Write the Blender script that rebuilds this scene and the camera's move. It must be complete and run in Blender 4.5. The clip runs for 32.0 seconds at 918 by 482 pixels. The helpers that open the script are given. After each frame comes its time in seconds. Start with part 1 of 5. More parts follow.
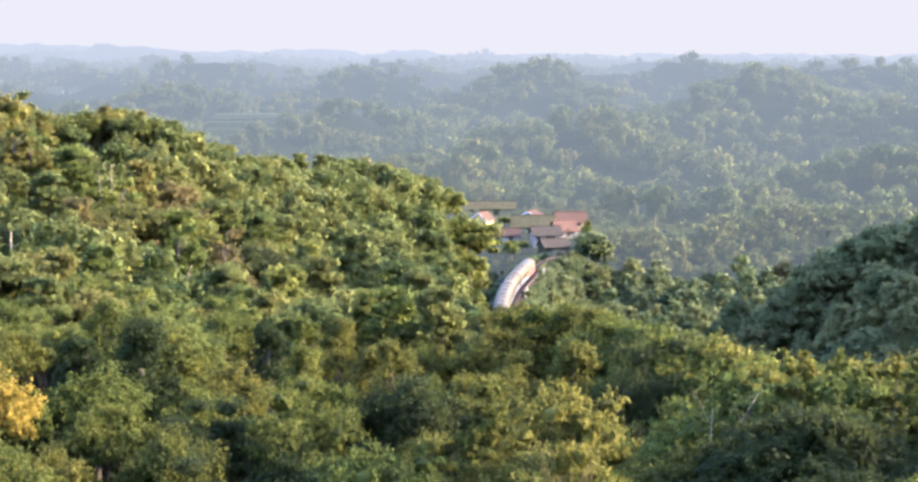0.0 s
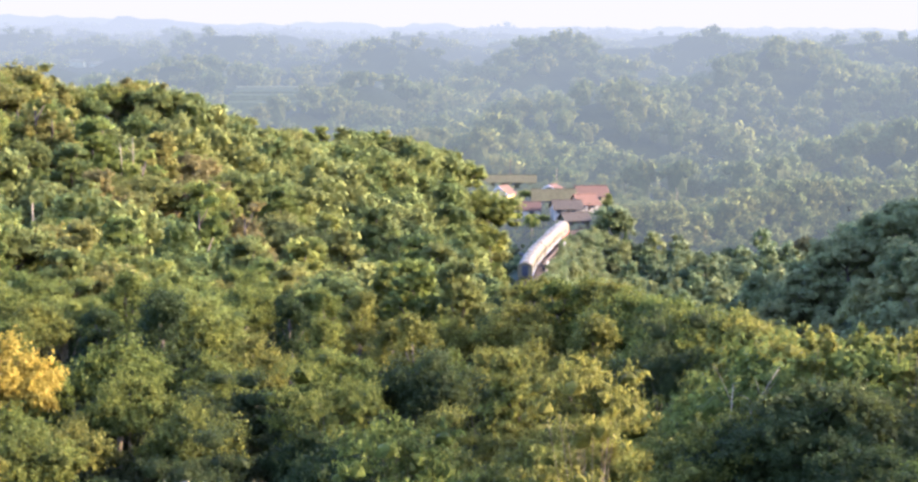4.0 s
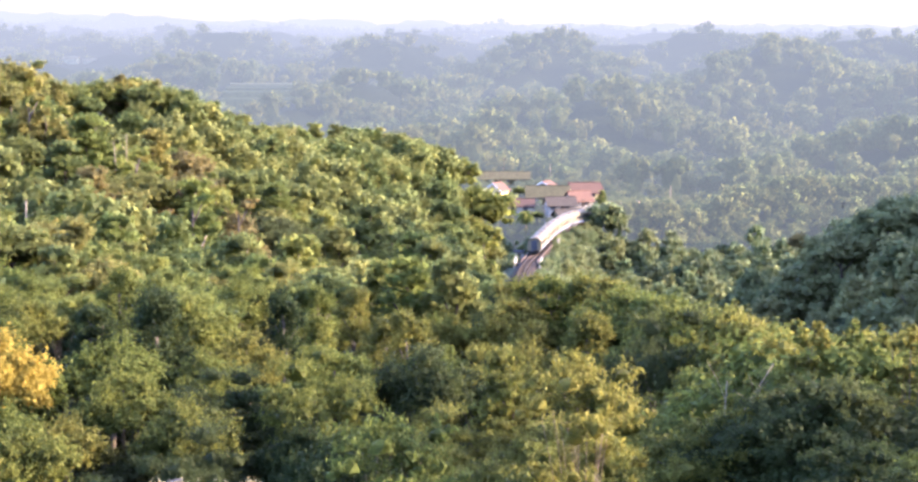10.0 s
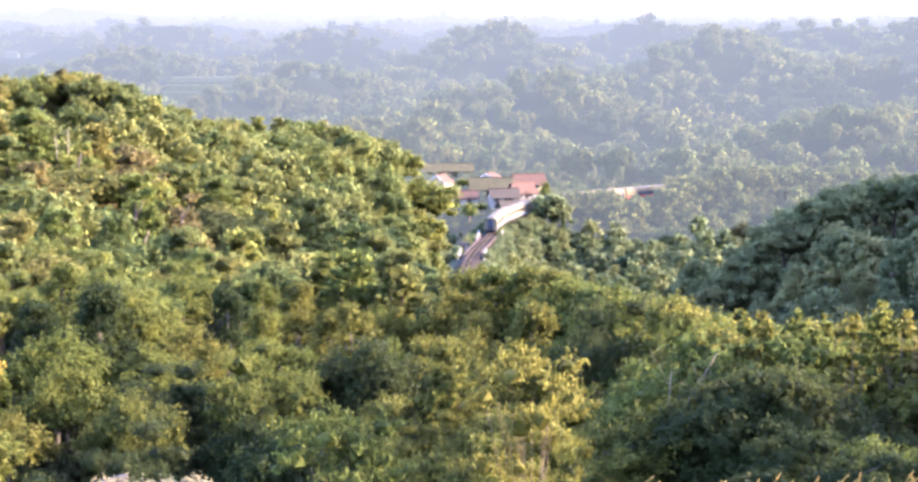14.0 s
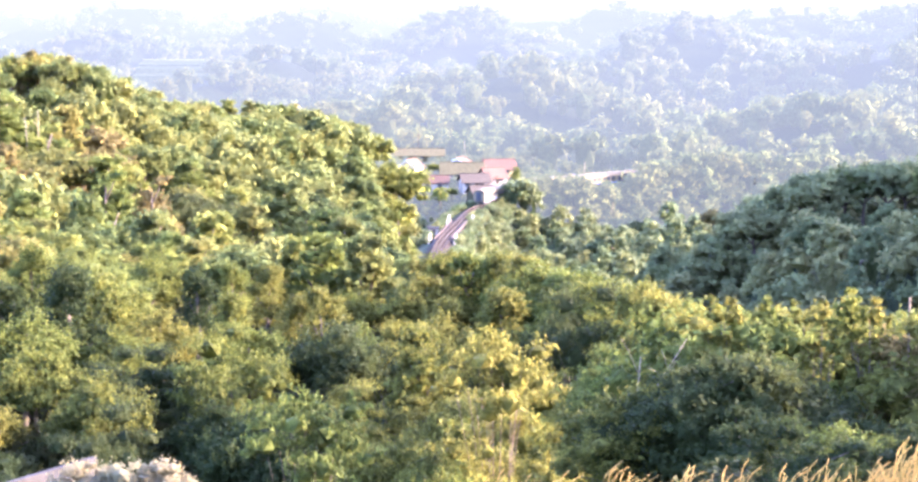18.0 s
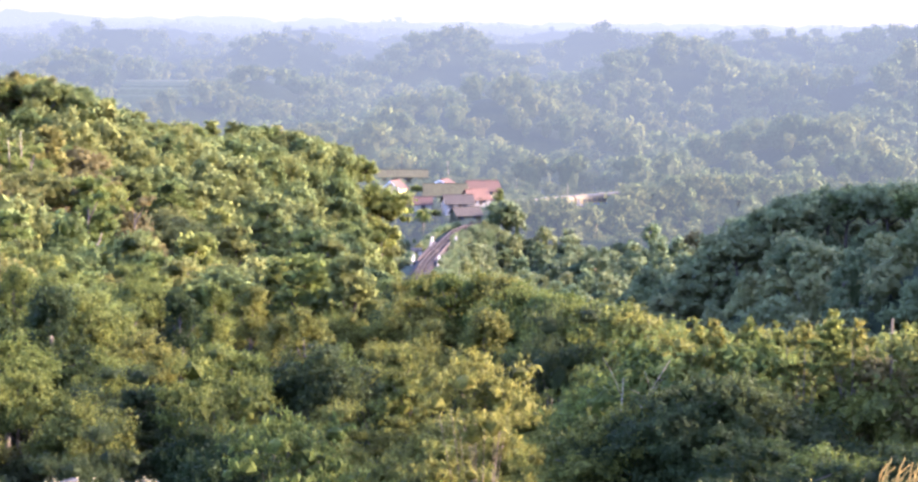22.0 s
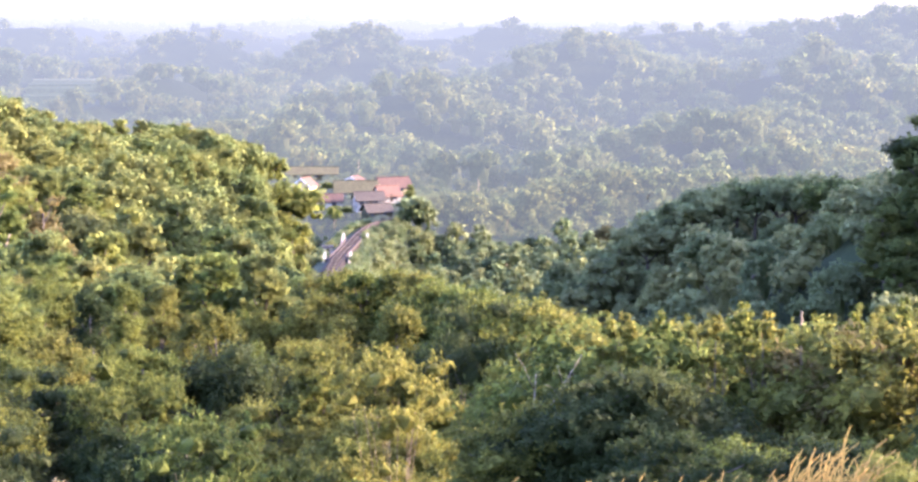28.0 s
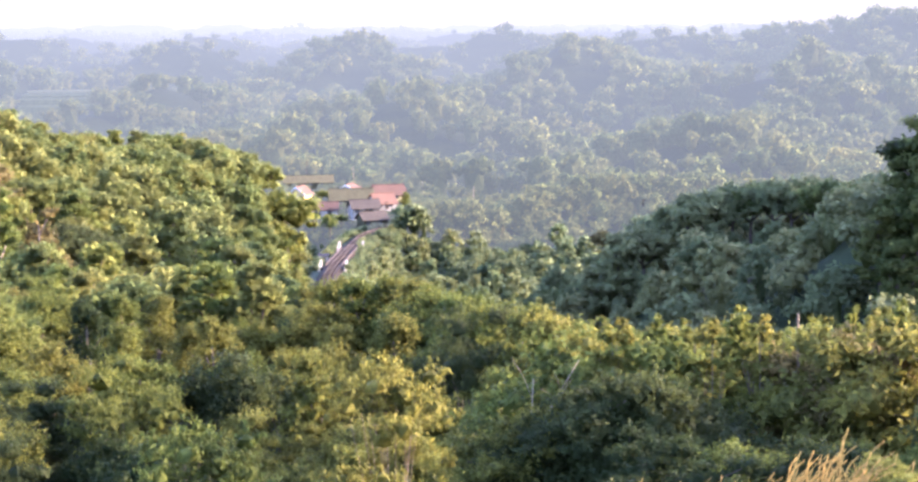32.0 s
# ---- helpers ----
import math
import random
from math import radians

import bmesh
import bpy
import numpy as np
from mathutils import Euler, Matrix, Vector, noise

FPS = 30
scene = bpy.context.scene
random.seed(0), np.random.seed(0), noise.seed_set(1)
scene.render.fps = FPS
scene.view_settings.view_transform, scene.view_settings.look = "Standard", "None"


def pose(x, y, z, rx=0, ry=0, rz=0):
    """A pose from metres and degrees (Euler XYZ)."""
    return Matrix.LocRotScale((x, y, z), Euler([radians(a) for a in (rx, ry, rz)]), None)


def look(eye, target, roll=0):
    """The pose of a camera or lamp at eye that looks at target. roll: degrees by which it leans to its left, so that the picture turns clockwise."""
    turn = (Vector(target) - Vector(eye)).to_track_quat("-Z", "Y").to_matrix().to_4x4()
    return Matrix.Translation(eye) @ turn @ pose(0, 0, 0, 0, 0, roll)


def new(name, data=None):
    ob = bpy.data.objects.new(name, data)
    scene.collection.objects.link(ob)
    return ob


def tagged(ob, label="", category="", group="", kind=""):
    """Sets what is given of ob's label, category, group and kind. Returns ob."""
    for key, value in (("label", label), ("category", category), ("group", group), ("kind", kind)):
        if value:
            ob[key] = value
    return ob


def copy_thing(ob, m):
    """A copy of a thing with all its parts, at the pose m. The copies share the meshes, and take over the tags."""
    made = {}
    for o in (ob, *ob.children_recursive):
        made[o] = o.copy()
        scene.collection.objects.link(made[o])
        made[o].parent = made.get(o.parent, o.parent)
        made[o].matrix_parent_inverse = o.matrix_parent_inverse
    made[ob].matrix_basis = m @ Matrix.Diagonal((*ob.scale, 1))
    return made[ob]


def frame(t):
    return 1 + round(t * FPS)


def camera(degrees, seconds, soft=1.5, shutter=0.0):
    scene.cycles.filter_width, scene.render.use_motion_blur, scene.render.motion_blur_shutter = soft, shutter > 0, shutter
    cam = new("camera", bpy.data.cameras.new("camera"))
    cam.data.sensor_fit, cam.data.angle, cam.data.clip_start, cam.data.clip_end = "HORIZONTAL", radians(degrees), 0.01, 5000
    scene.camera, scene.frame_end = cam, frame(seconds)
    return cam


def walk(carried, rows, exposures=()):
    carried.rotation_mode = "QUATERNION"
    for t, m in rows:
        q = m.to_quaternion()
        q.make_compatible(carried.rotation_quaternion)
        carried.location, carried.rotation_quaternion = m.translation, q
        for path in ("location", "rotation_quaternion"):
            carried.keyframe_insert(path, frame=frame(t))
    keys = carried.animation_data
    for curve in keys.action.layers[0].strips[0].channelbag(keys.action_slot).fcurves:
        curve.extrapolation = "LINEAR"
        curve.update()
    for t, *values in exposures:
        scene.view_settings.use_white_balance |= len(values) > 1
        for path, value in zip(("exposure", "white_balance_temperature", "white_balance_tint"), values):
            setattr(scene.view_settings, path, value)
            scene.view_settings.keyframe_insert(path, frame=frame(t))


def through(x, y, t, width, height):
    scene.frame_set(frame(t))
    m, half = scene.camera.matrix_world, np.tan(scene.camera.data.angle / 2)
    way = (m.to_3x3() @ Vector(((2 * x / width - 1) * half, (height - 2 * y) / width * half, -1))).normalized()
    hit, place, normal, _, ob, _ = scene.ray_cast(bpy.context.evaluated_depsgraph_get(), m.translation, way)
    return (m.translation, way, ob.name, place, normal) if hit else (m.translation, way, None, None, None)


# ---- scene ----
EYE_Z = 50.0
def aim(yaw, pitch, roll):
    return pose(0, 0, EYE_Z, 90 + pitch, 0, -yaw) @ pose(0, 0, 0, 0, 0, roll)


PATH = [
    (0, -0.000, -4.912, -0.000), (0.5, -0.153, -5.004, -0.012), (1, -0.187, -5.061, 0.020), (1.5, -0.166, -5.312, -0.014),
    (2, -0.222, -5.424, 0.096), (2.5, -0.228, -5.477, 0.205), (3, -0.529, -5.407, 0.159), (3.5, -0.560, -5.523, 0.112),
    (5.5, -0.507, -5.687, 0.183), (6, -0.472, -5.612, 0.116), (6.5, -0.470, -5.524, 0.158), (7, -0.504, -5.591, 0.012),
    (7.5, -0.300, -5.635, 0.103), (8, -0.324, -5.753, 0.093), (8.5, -0.239, -5.760, 0.071), (9, -0.386, -5.830, 0.196),
    (9.5, -0.340, -5.723, 0.178), (10, -0.388, -5.703, 0.114), (10.5, -0.362, -5.760, 0.195), (11, -0.281, -5.745, 0.079),
    (11.5, -0.150, -5.664, -0.057), (12, -0.496, -5.817, 0.003), (12.5, -0.585, -5.886, -0.101), (13, -0.165, -5.774, -0.071),
    (13.5, 0.729, -5.861, -0.155), (14, 1.104, -5.907, -0.171), (14.5, 1.299, -5.985, -0.148), (16.5, 1.304, -6.247, 0.132),
    (17, 1.430, -6.361, 0.125), (17.5, 1.711, -6.254, 0.383), (18, 1.897, -6.313, 0.277), (18.5, 1.971, -6.393, 0.412),
    (19, 1.914, -6.007, 0.327), (19.5, 2.002, -5.727, 0.330), (20, 2.032, -5.697, 0.288), (20.5, 2.138, -5.807, 0.165),
    (21, 2.524, -5.843, 0.291), (21.5, 2.537, -5.781, 0.301), (22, 2.341, -5.742, 0.411), (22.5, 2.245, -5.772, 0.281),
    (23, 2.417, -5.737, 0.216), (23.5, 2.564, -5.779, -0.033), (24, 2.974, -5.626, 0.056), (24.5, 3.562, -5.522, -0.022),
    (26.5, 4.004, -5.821, -0.191), (27, 4.399, -6.002, -0.244), (27.5, 4.655, -5.978, -0.203), (28, 4.705, -5.833, 0.024),
    (28.5, 5.034, -5.980, -0.278), (29, 5.101, -5.706, -0.367), (29.5, 5.105, -5.677, -0.427), (30, 5.054, -5.777, -0.370),
    (30.5, 5.103, -5.828, -0.376), (31, 4.897, -5.797, -0.469), (31.5, 4.823, -5.782, -0.564), (32, 4.819, -5.654, -0.623),
]

EXPOSURES = [(0, 3.2, 5430, 30), (3, 3.32, 5430, 30), (6, 3.48, 5480, 39), (13, 3.6, 5480, 40), (14.5, 3.82, 5480, 43), (16.5, 4.36, 5400, 46), (18.5, 4.34, 5350, 46), (19, 4.2, 5250, 45),
             (19.6, 3.62, 5150, 42), (24, 3.56, 5400, 43), (26.5, 3.74, 5480, 43), (28.5, 3.78, 5480, 44), (32, 3.62, 5480, 42)]
cam = camera(24.0, 32.0, soft=2.65)
walk(cam, [(t, aim(a, b, c)) for t, a, b, c in PATH], EXPOSURES)

# ---------------------------------------------------------------- light
SUN_EL, SUN_AZ = 18.5, 86.0          # azimuth clockwise from +Y
world = bpy.data.worlds.new("sky")
scene.world = world
world.use_nodes = True
wn = world.node_tree.nodes
sky = wn.new("ShaderNodeTexSky")
sky.sky_type = "NISHITA"
sky.sun_disc = False
sky.sun_elevation, sky.sun_rotation = radians(SUN_EL), radians(SUN_AZ)
sky.air_density, sky.dust_density, sky.ozone_density, sky.altitude = 1.0, 2.5, 1.5, 50
wn["Background"].inputs[1].default_value = 0.15
world.node_tree.links.new(sky.outputs[0], wn["Background"].inputs[0])
sun_data = bpy.data.lights.new("sun", "SUN")
sun_data.energy, sun_data.angle, sun_data.color = 3.0, radians(1.2), (1.0, 0.78, 0.4)
sun = new("sun", sun_data)
_e, _a = radians(SUN_EL), radians(SUN_AZ)
sun.matrix_world = look(Vector((math.sin(_a) * math.cos(_e), math.cos(_a) * math.cos(_e), math.sin(_e))) * 300, (0, 0, 0))


# ---------------------------------------------------------------- materials
def material(name, rough=0.8, metal=0.0):
    m = bpy.data.materials.new(name)
    m.use_nodes = True
    b = m.node_tree.nodes["Principled BSDF"]
    b.inputs["Roughness"].default_value, b.inputs["Metallic"].default_value = rough, metal
    return m, m.node_tree.nodes, m.node_tree.links, b


def node(nodes, kind, **values):
    n = nodes.new(kind)
    for key, value in values.items():
        n.inputs[key].default_value = value
    return n


def ramp(nodes, stops):
    r = nodes.new("ShaderNodeValToRGB")
    els = r.color_ramp.elements
    while len(els) < len(stops):
        els.new(0.5)
    for el, (p, c) in zip(els, stops):
        el.position, el.color = p, (*c, 1)
    return r


def mixed(nodes, links, fac, a, b, mode="MIX"):
    m = nodes.new("ShaderNodeMix")
    m.data_type, m.blend_type = "RGBA", mode
    for sock, v in ((m.inputs[0], fac), (m.inputs[6], a), (m.inputs[7], b)):
        if isinstance(v, bpy.types.NodeSocket):
            links.new(v, sock)
        elif isinstance(v, tuple):
            sock.default_value = (*v, 1)
        else:
            sock.default_value = v
    return m.outputs[2]


def leaf_material(name, dark, mid, light, scale=0.35, through=0.52, joined=False, grain=4.5, even=0.65):
    """Foliage: each tree has its own tint, each leaf its own shade, large patches drift through the wood."""
    m, n, l, b = material(name, 0.6)
    dark, light = [tuple((1 - even) * u + even * v for u, v in zip(c, mid)) for c in (dark, light)]
    info, geo = n.new("ShaderNodeObjectInfo"), n.new("ShaderNodeNewGeometry")
    leafy = ramp(n, [(0.0, dark), (0.55, mid), (1.0, light)])
    l.new(geo.outputs["Random Per Island"], leafy.inputs[0])
    big = node(n, "ShaderNodeTexNoise", Scale=scale, Detail=3.0)
    l.new(geo.outputs["Position"], big.inputs["Vector"])
    if joined:                                   # one mesh of many trees: each carries its own number
        own = n.new("ShaderNodeAttribute")
        own.attribute_name = "tint"
        tint = ramp(n, [(0.0, (0.62, 0.74, 0.7)), (0.3, (0.88, 0.96, 0.92)), (0.6, (1.06, 1.06, 1.0)), (0.88, (1.16, 1.12, 1.0)), (1.0, (1.26, 1.14, 1.0))])
        l.new(own.outputs["Fac"], tint.inputs[0])
    else:
        tint = ramp(n, [(0.0, (0.74, 0.84, 0.78)), (0.35, (0.94, 1.0, 0.95)), (0.7, (1.06, 1.05, 0.98)), (1.0, (1.14, 1.1, 0.98))])
        l.new(info.outputs["Random"], tint.inputs[0])
    patch = ramp(n, [(0.3, (0.77, 0.81, 0.79)), (0.7, (1.19, 1.18, 1.0))])
    l.new(big.outputs[0], patch.inputs[0])
    c = mixed(n, l, 1.0, leafy.outputs[0], tint.outputs[0], "MULTIPLY")
    c = mixed(n, l, 1.0, c, patch.outputs[0], "MULTIPLY")
    co = n.new("ShaderNodeTexCoord")
    cells = node(n, "ShaderNodeTexVoronoi", Scale=grain)
    l.new(co.outputs["Object"], cells.inputs["Vector"])
    k = 0.15 if even > 0.4 else 0.34
    bits = ramp(n, [(0.0, (1 - k, 1 - 0.92 * k, 1 - 0.95 * k)), (0.5, (1.0, 1.0, 1.0)), (1.0, (1 + k, 1 + 0.9 * k, 1 + 0.55 * k))])
    sep = n.new("ShaderNodeSeparateColor")
    l.new(cells.outputs["Color"], sep.inputs[0])
    l.new(sep.outputs[0], bits.inputs[0])
    c = mixed(n, l, 1.0, c, bits.outputs[0], "MULTIPLY")
    relief = node(n, "ShaderNodeBump", Strength=0.35, Distance=0.4 / grain)
    l.new(sep.outputs[1], relief.inputs["Height"])
    l.new(relief.outputs[0], b.inputs["Normal"])
    l.new(c, b.inputs["Base Color"])
    b.inputs["Specular IOR Level"].default_value = 0.06
    tr = n.new("ShaderNodeBsdfTranslucent")
    l.new(c, tr.inputs[0])
    mix = n.new("ShaderNodeMixShader")
    mix.inputs[0].default_value = through
    l.new(b.outputs[0], mix.inputs[1])
    l.new(tr.outputs[0], mix.inputs[2])
    l.new(mix.outputs[0], n["Material Output"].inputs[0])
    return m


def rough_material(name, a, b_, scale=2.0, rough=0.85, bump=0.2, metal=0.0, fine=30.0):
    """A surface that drifts between two colours at two scales, with fine relief."""
    m, n, l, b = material(name, rough, metal)
    b.inputs["Specular IOR Level"].default_value = 0.08
    co = n.new("ShaderNodeTexCoord")
    n1 = node(n, "ShaderNodeTexNoise", Scale=scale, Detail=6.0, Roughness=0.65)
    n2 = node(n, "ShaderNodeTexNoise", Scale=fine, Detail=4.0)
    for x in (n1, n2):
        l.new(co.outputs["Object"], x.inputs["Vector"])
    r = ramp(n, [(0.3, a), (0.7, b_)])
    l.new(n1.outputs[0], r.inputs[0])
    r2 = ramp(n, [(0.25, (0.75, 0.75, 0.75)), (0.75, (1.15, 1.15, 1.15))])
    l.new(n2.outputs[0], r2.inputs[0])
    c = mixed(n, l, 1.0, r.outputs[0], r2.outputs[0], "MULTIPLY")
    l.new(c, b.inputs["Base Color"])
    bp = node(n, "ShaderNodeBump", Strength=bump)
    l.new(n2.outputs[0], bp.inputs["Height"])
    l.new(bp.outputs[0], b.inputs["Normal"])
    return m


LEAF_GREEN = leaf_material("leaf_green", (0.0485, 0.056, 0.0148), (0.0912, 0.103, 0.0246), (0.136, 0.147, 0.0374), even=0.1)
LEAF_OLIVE = leaf_material("leaf_olive", (0.0672, 0.066, 0.0157), (0.1187, 0.115, 0.0265), (0.171, 0.16, 0.0413), even=0.1)
# dark green trees, and a stand-in for shade in near wood and scrub
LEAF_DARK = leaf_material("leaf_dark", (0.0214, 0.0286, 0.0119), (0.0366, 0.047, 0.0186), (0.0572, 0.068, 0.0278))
LEAF_GOLD = leaf_material("leaf_gold", (0.15, 0.115, 0.022), (0.245, 0.188, 0.035), (0.34, 0.265, 0.058))
LEAF_RUST = leaf_material("leaf_rust", (0.09, 0.075, 0.03), (0.15, 0.118, 0.047), (0.2, 0.155, 0.068))
# sage, ridge, valley and hill leaves run paler, painted in place of haze
LEAF_SAGE = leaf_material("leaf_sage", (0.101, 0.108, 0.0531), (0.165, 0.17, 0.0841), (0.227, 0.222, 0.108))
LEAF_FRESH = leaf_material("leaf_fresh", (0.0979, 0.113, 0.032), (0.146, 0.162, 0.0467), (0.192, 0.205, 0.0666), through=0.76, grain=2.6)
LEAF_STRAW = leaf_material("leaf_straw", (0.117, 0.115, 0.0372), (0.168, 0.16, 0.054), (0.212, 0.197, 0.072), through=0.76, grain=2.6)
LEAF_DEEP = leaf_material("leaf_deep", (0.0716, 0.0881, 0.0331), (0.121, 0.138, 0.0498), (0.178, 0.191, 0.0691), through=0.76, grain=2.6)
LEAF_WOOD = leaf_material("leaf_wood", (0.107, 0.125, 0.0688), (0.14, 0.163, 0.0874), (0.165, 0.189, 0.105), 0.06, 0.78, True, 1.6)
LEAF_SLOPE = leaf_material("leaf_slope", (0.11, 0.119, 0.0441), (0.142, 0.155, 0.0561), (0.168, 0.179, 0.0706), 0.12, 0.78, True, 2.6)
LEAF_HILL = leaf_material("leaf_hill", (0.115, 0.124, 0.063), (0.171, 0.18, 0.09), (0.227, 0.225, 0.12), 0.1, 0.7, True, 2.6)
# undergrowth leaf darkened so gaps between near crowns look shaded
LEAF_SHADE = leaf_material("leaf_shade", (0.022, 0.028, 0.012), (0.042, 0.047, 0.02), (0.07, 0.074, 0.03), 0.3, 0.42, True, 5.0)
LEAF_LIME = leaf_material("leaf_lime", (0.0728, 0.0828, 0.0228), (0.127, 0.138, 0.0364), (0.182, 0.184, 0.0569))
BARK = rough_material("bark", (0.062, 0.05, 0.038), (0.125, 0.104, 0.08), 3.0)
PALE_BARK = rough_material("pale_bark", (0.16, 0.13, 0.088), (0.25, 0.205, 0.14), 2.0)
CULM = rough_material("bamboo_culm", (0.102, 0.078, 0.045), (0.156, 0.12, 0.072), 2.0)
EARTH = rough_material("earth", (0.018, 0.028, 0.011), (0.036, 0.044, 0.019), 0.08, fine=1.2)
BALLAST = rough_material("ballast", (0.0174, 0.0122, 0.00798), (0.0317, 0.0223, 0.0147), 1.0)
CONCRETE = rough_material("concrete", (0.021, 0.0204, 0.0205), (0.0364, 0.0354, 0.035), 0.8)
WHITEWASH = rough_material("whitewash", (0.198, 0.178, 0.143), (0.363, 0.33, 0.269), 1.2)
CREAM = rough_material("cream_paint", (0.38, 0.3, 0.13), (0.5, 0.4, 0.18), 1.2)
TIMBER = rough_material("dark_timber", (0.05, 0.04, 0.03), (0.11, 0.085, 0.06), 3.0)
TILE_RED = rough_material("red_roof_tile", (0.0652, 0.0413, 0.0293), (0.0999, 0.0605, 0.0421), 1.5)
TILE_BROWN = rough_material("brown_roof_tile", (0.0422, 0.036, 0.0272), (0.0704, 0.0581, 0.0434), 1.5)
TILE_ORANGE = rough_material("orange_roof_tile", (0.0968, 0.055, 0.0364), (0.132, 0.0764, 0.0512), 1.5)
SHEET = rough_material("grey_roof_sheet", (0.0529, 0.048, 0.0244), (0.0862, 0.0792, 0.0408), 1.0, 0.85)
STEEL = rough_material("rail_steel", (0.055, 0.0405, 0.029), (0.0935, 0.071, 0.0528), 3.0, 0.7)
COACH_WHITE = rough_material("coach_white", (0.128, 0.106, 0.0615), (0.193, 0.164, 0.0975), 0.7, 0.4, 0.05)
COACH_ROOF = rough_material("coach_roof", (0.0775, 0.0615, 0.0351), (0.146, 0.121, 0.071), 0.5, 0.5, 0.1)
COACH_DARK = rough_material("coach_dark", (0.03, 0.035, 0.045), (0.07, 0.075, 0.09), 2.0, 0.5)
COACH_BLUE = rough_material("coach_blue_band", (0.05, 0.09, 0.20), (0.08, 0.13, 0.28), 2.0, 0.4)
LOCO_RED = rough_material("loco_red", (0.35, 0.05, 0.04), (0.48, 0.09, 0.06), 2.0, 0.4)
DRY_GRASS = leaf_material("dry_grass", (0.085, 0.066, 0.026), (0.135, 0.105, 0.042), (0.19, 0.15, 0.064), 1.0)
PLUME = leaf_material("grass_plume", (0.172, 0.123, 0.05), (0.241, 0.174, 0.07), (0.322, 0.235, 0.1), 2.0, 0.5)
BLOSSOM = leaf_material("cream_blossom", (0.12, 0.105, 0.07), (0.2, 0.175, 0.12), (0.3, 0.265, 0.19), 1.0)
GLASS, _n, _l, _b = material("window_glass", 0.3)
_b.inputs["Base Color"].default_value = (0.02, 0.025, 0.03, 1)


def hazed_material(name, dark, mid, light):
    """Far woods of the backdrop: foliage, its haze mixed in as glow by distance."""
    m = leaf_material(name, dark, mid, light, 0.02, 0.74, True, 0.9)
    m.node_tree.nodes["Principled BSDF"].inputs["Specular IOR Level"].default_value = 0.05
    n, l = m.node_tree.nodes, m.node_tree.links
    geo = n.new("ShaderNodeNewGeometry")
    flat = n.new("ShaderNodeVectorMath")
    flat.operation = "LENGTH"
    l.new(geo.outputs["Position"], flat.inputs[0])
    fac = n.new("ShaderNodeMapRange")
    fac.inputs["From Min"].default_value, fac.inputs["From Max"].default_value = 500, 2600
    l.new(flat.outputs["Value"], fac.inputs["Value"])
    # share of emitted haze colour, rising with distance from the viewpoint
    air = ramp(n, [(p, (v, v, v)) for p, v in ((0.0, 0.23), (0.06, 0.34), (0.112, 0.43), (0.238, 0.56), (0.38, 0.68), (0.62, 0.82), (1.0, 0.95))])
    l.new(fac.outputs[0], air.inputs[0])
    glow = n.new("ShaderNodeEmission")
    haze_colour = ramp(n, [(0.0, (0.0485, 0.057, 0.05)), (0.3, (0.053, 0.0615, 0.055)), (1.0, (0.077, 0.084, 0.076))])
    l.new(fac.outputs[0], haze_colour.inputs[0])
    l.new(haze_colour.outputs[0], glow.inputs[0])
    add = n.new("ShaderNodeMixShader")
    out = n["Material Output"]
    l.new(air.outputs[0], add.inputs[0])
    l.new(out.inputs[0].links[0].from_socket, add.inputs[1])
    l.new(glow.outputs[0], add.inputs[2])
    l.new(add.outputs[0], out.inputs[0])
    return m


FAR_LEAF = hazed_material("distant_foliage", (0.08, 0.088, 0.035), (0.104, 0.112, 0.043), (0.126, 0.131, 0.052))
FAR_EARTH = hazed_material("distant_ground", (0.03, 0.035, 0.02), (0.05, 0.055, 0.03), (0.07, 0.07, 0.04))


# ---------------------------------------------------------------- helpers for meshes
def solid(name, verts, faces, mat, smooth=False):
    me = bpy.data.meshes.new(name)
    me.from_pydata([tuple(v) for v in verts], [], [tuple(f) for f in faces])
    me.materials.append(mat)
    if smooth:
        me.polygons.foreach_set("use_smooth", [True] * len(me.polygons))
    return me


def big_mesh(name, verts, tris, mat, smooth=False):
    """A triangle mesh from arrays, quickly."""
    me = bpy.data.meshes.new(name)
    v, t = np.asarray(verts, np.float32), np.asarray(tris, np.int32)
    me.vertices.add(len(v))
    me.vertices.foreach_set("co", v.ravel())
    me.loops.add(t.size)
    me.loops.foreach_set("vertex_index", t.ravel())
    me.polygons.add(len(t))
    me.polygons.foreach_set("loop_start", np.arange(0, t.size, 3, dtype=np.int32))
    me.polygons.foreach_set("use_smooth", np.full(len(t), smooth))
    me.materials.append(mat)
    me.update(calc_edges=True)
    return me


def part(name, me, parent=None, label=""):
    ob = new(name, me)
    if parent:
        ob.parent = parent
    return tagged(ob, label)


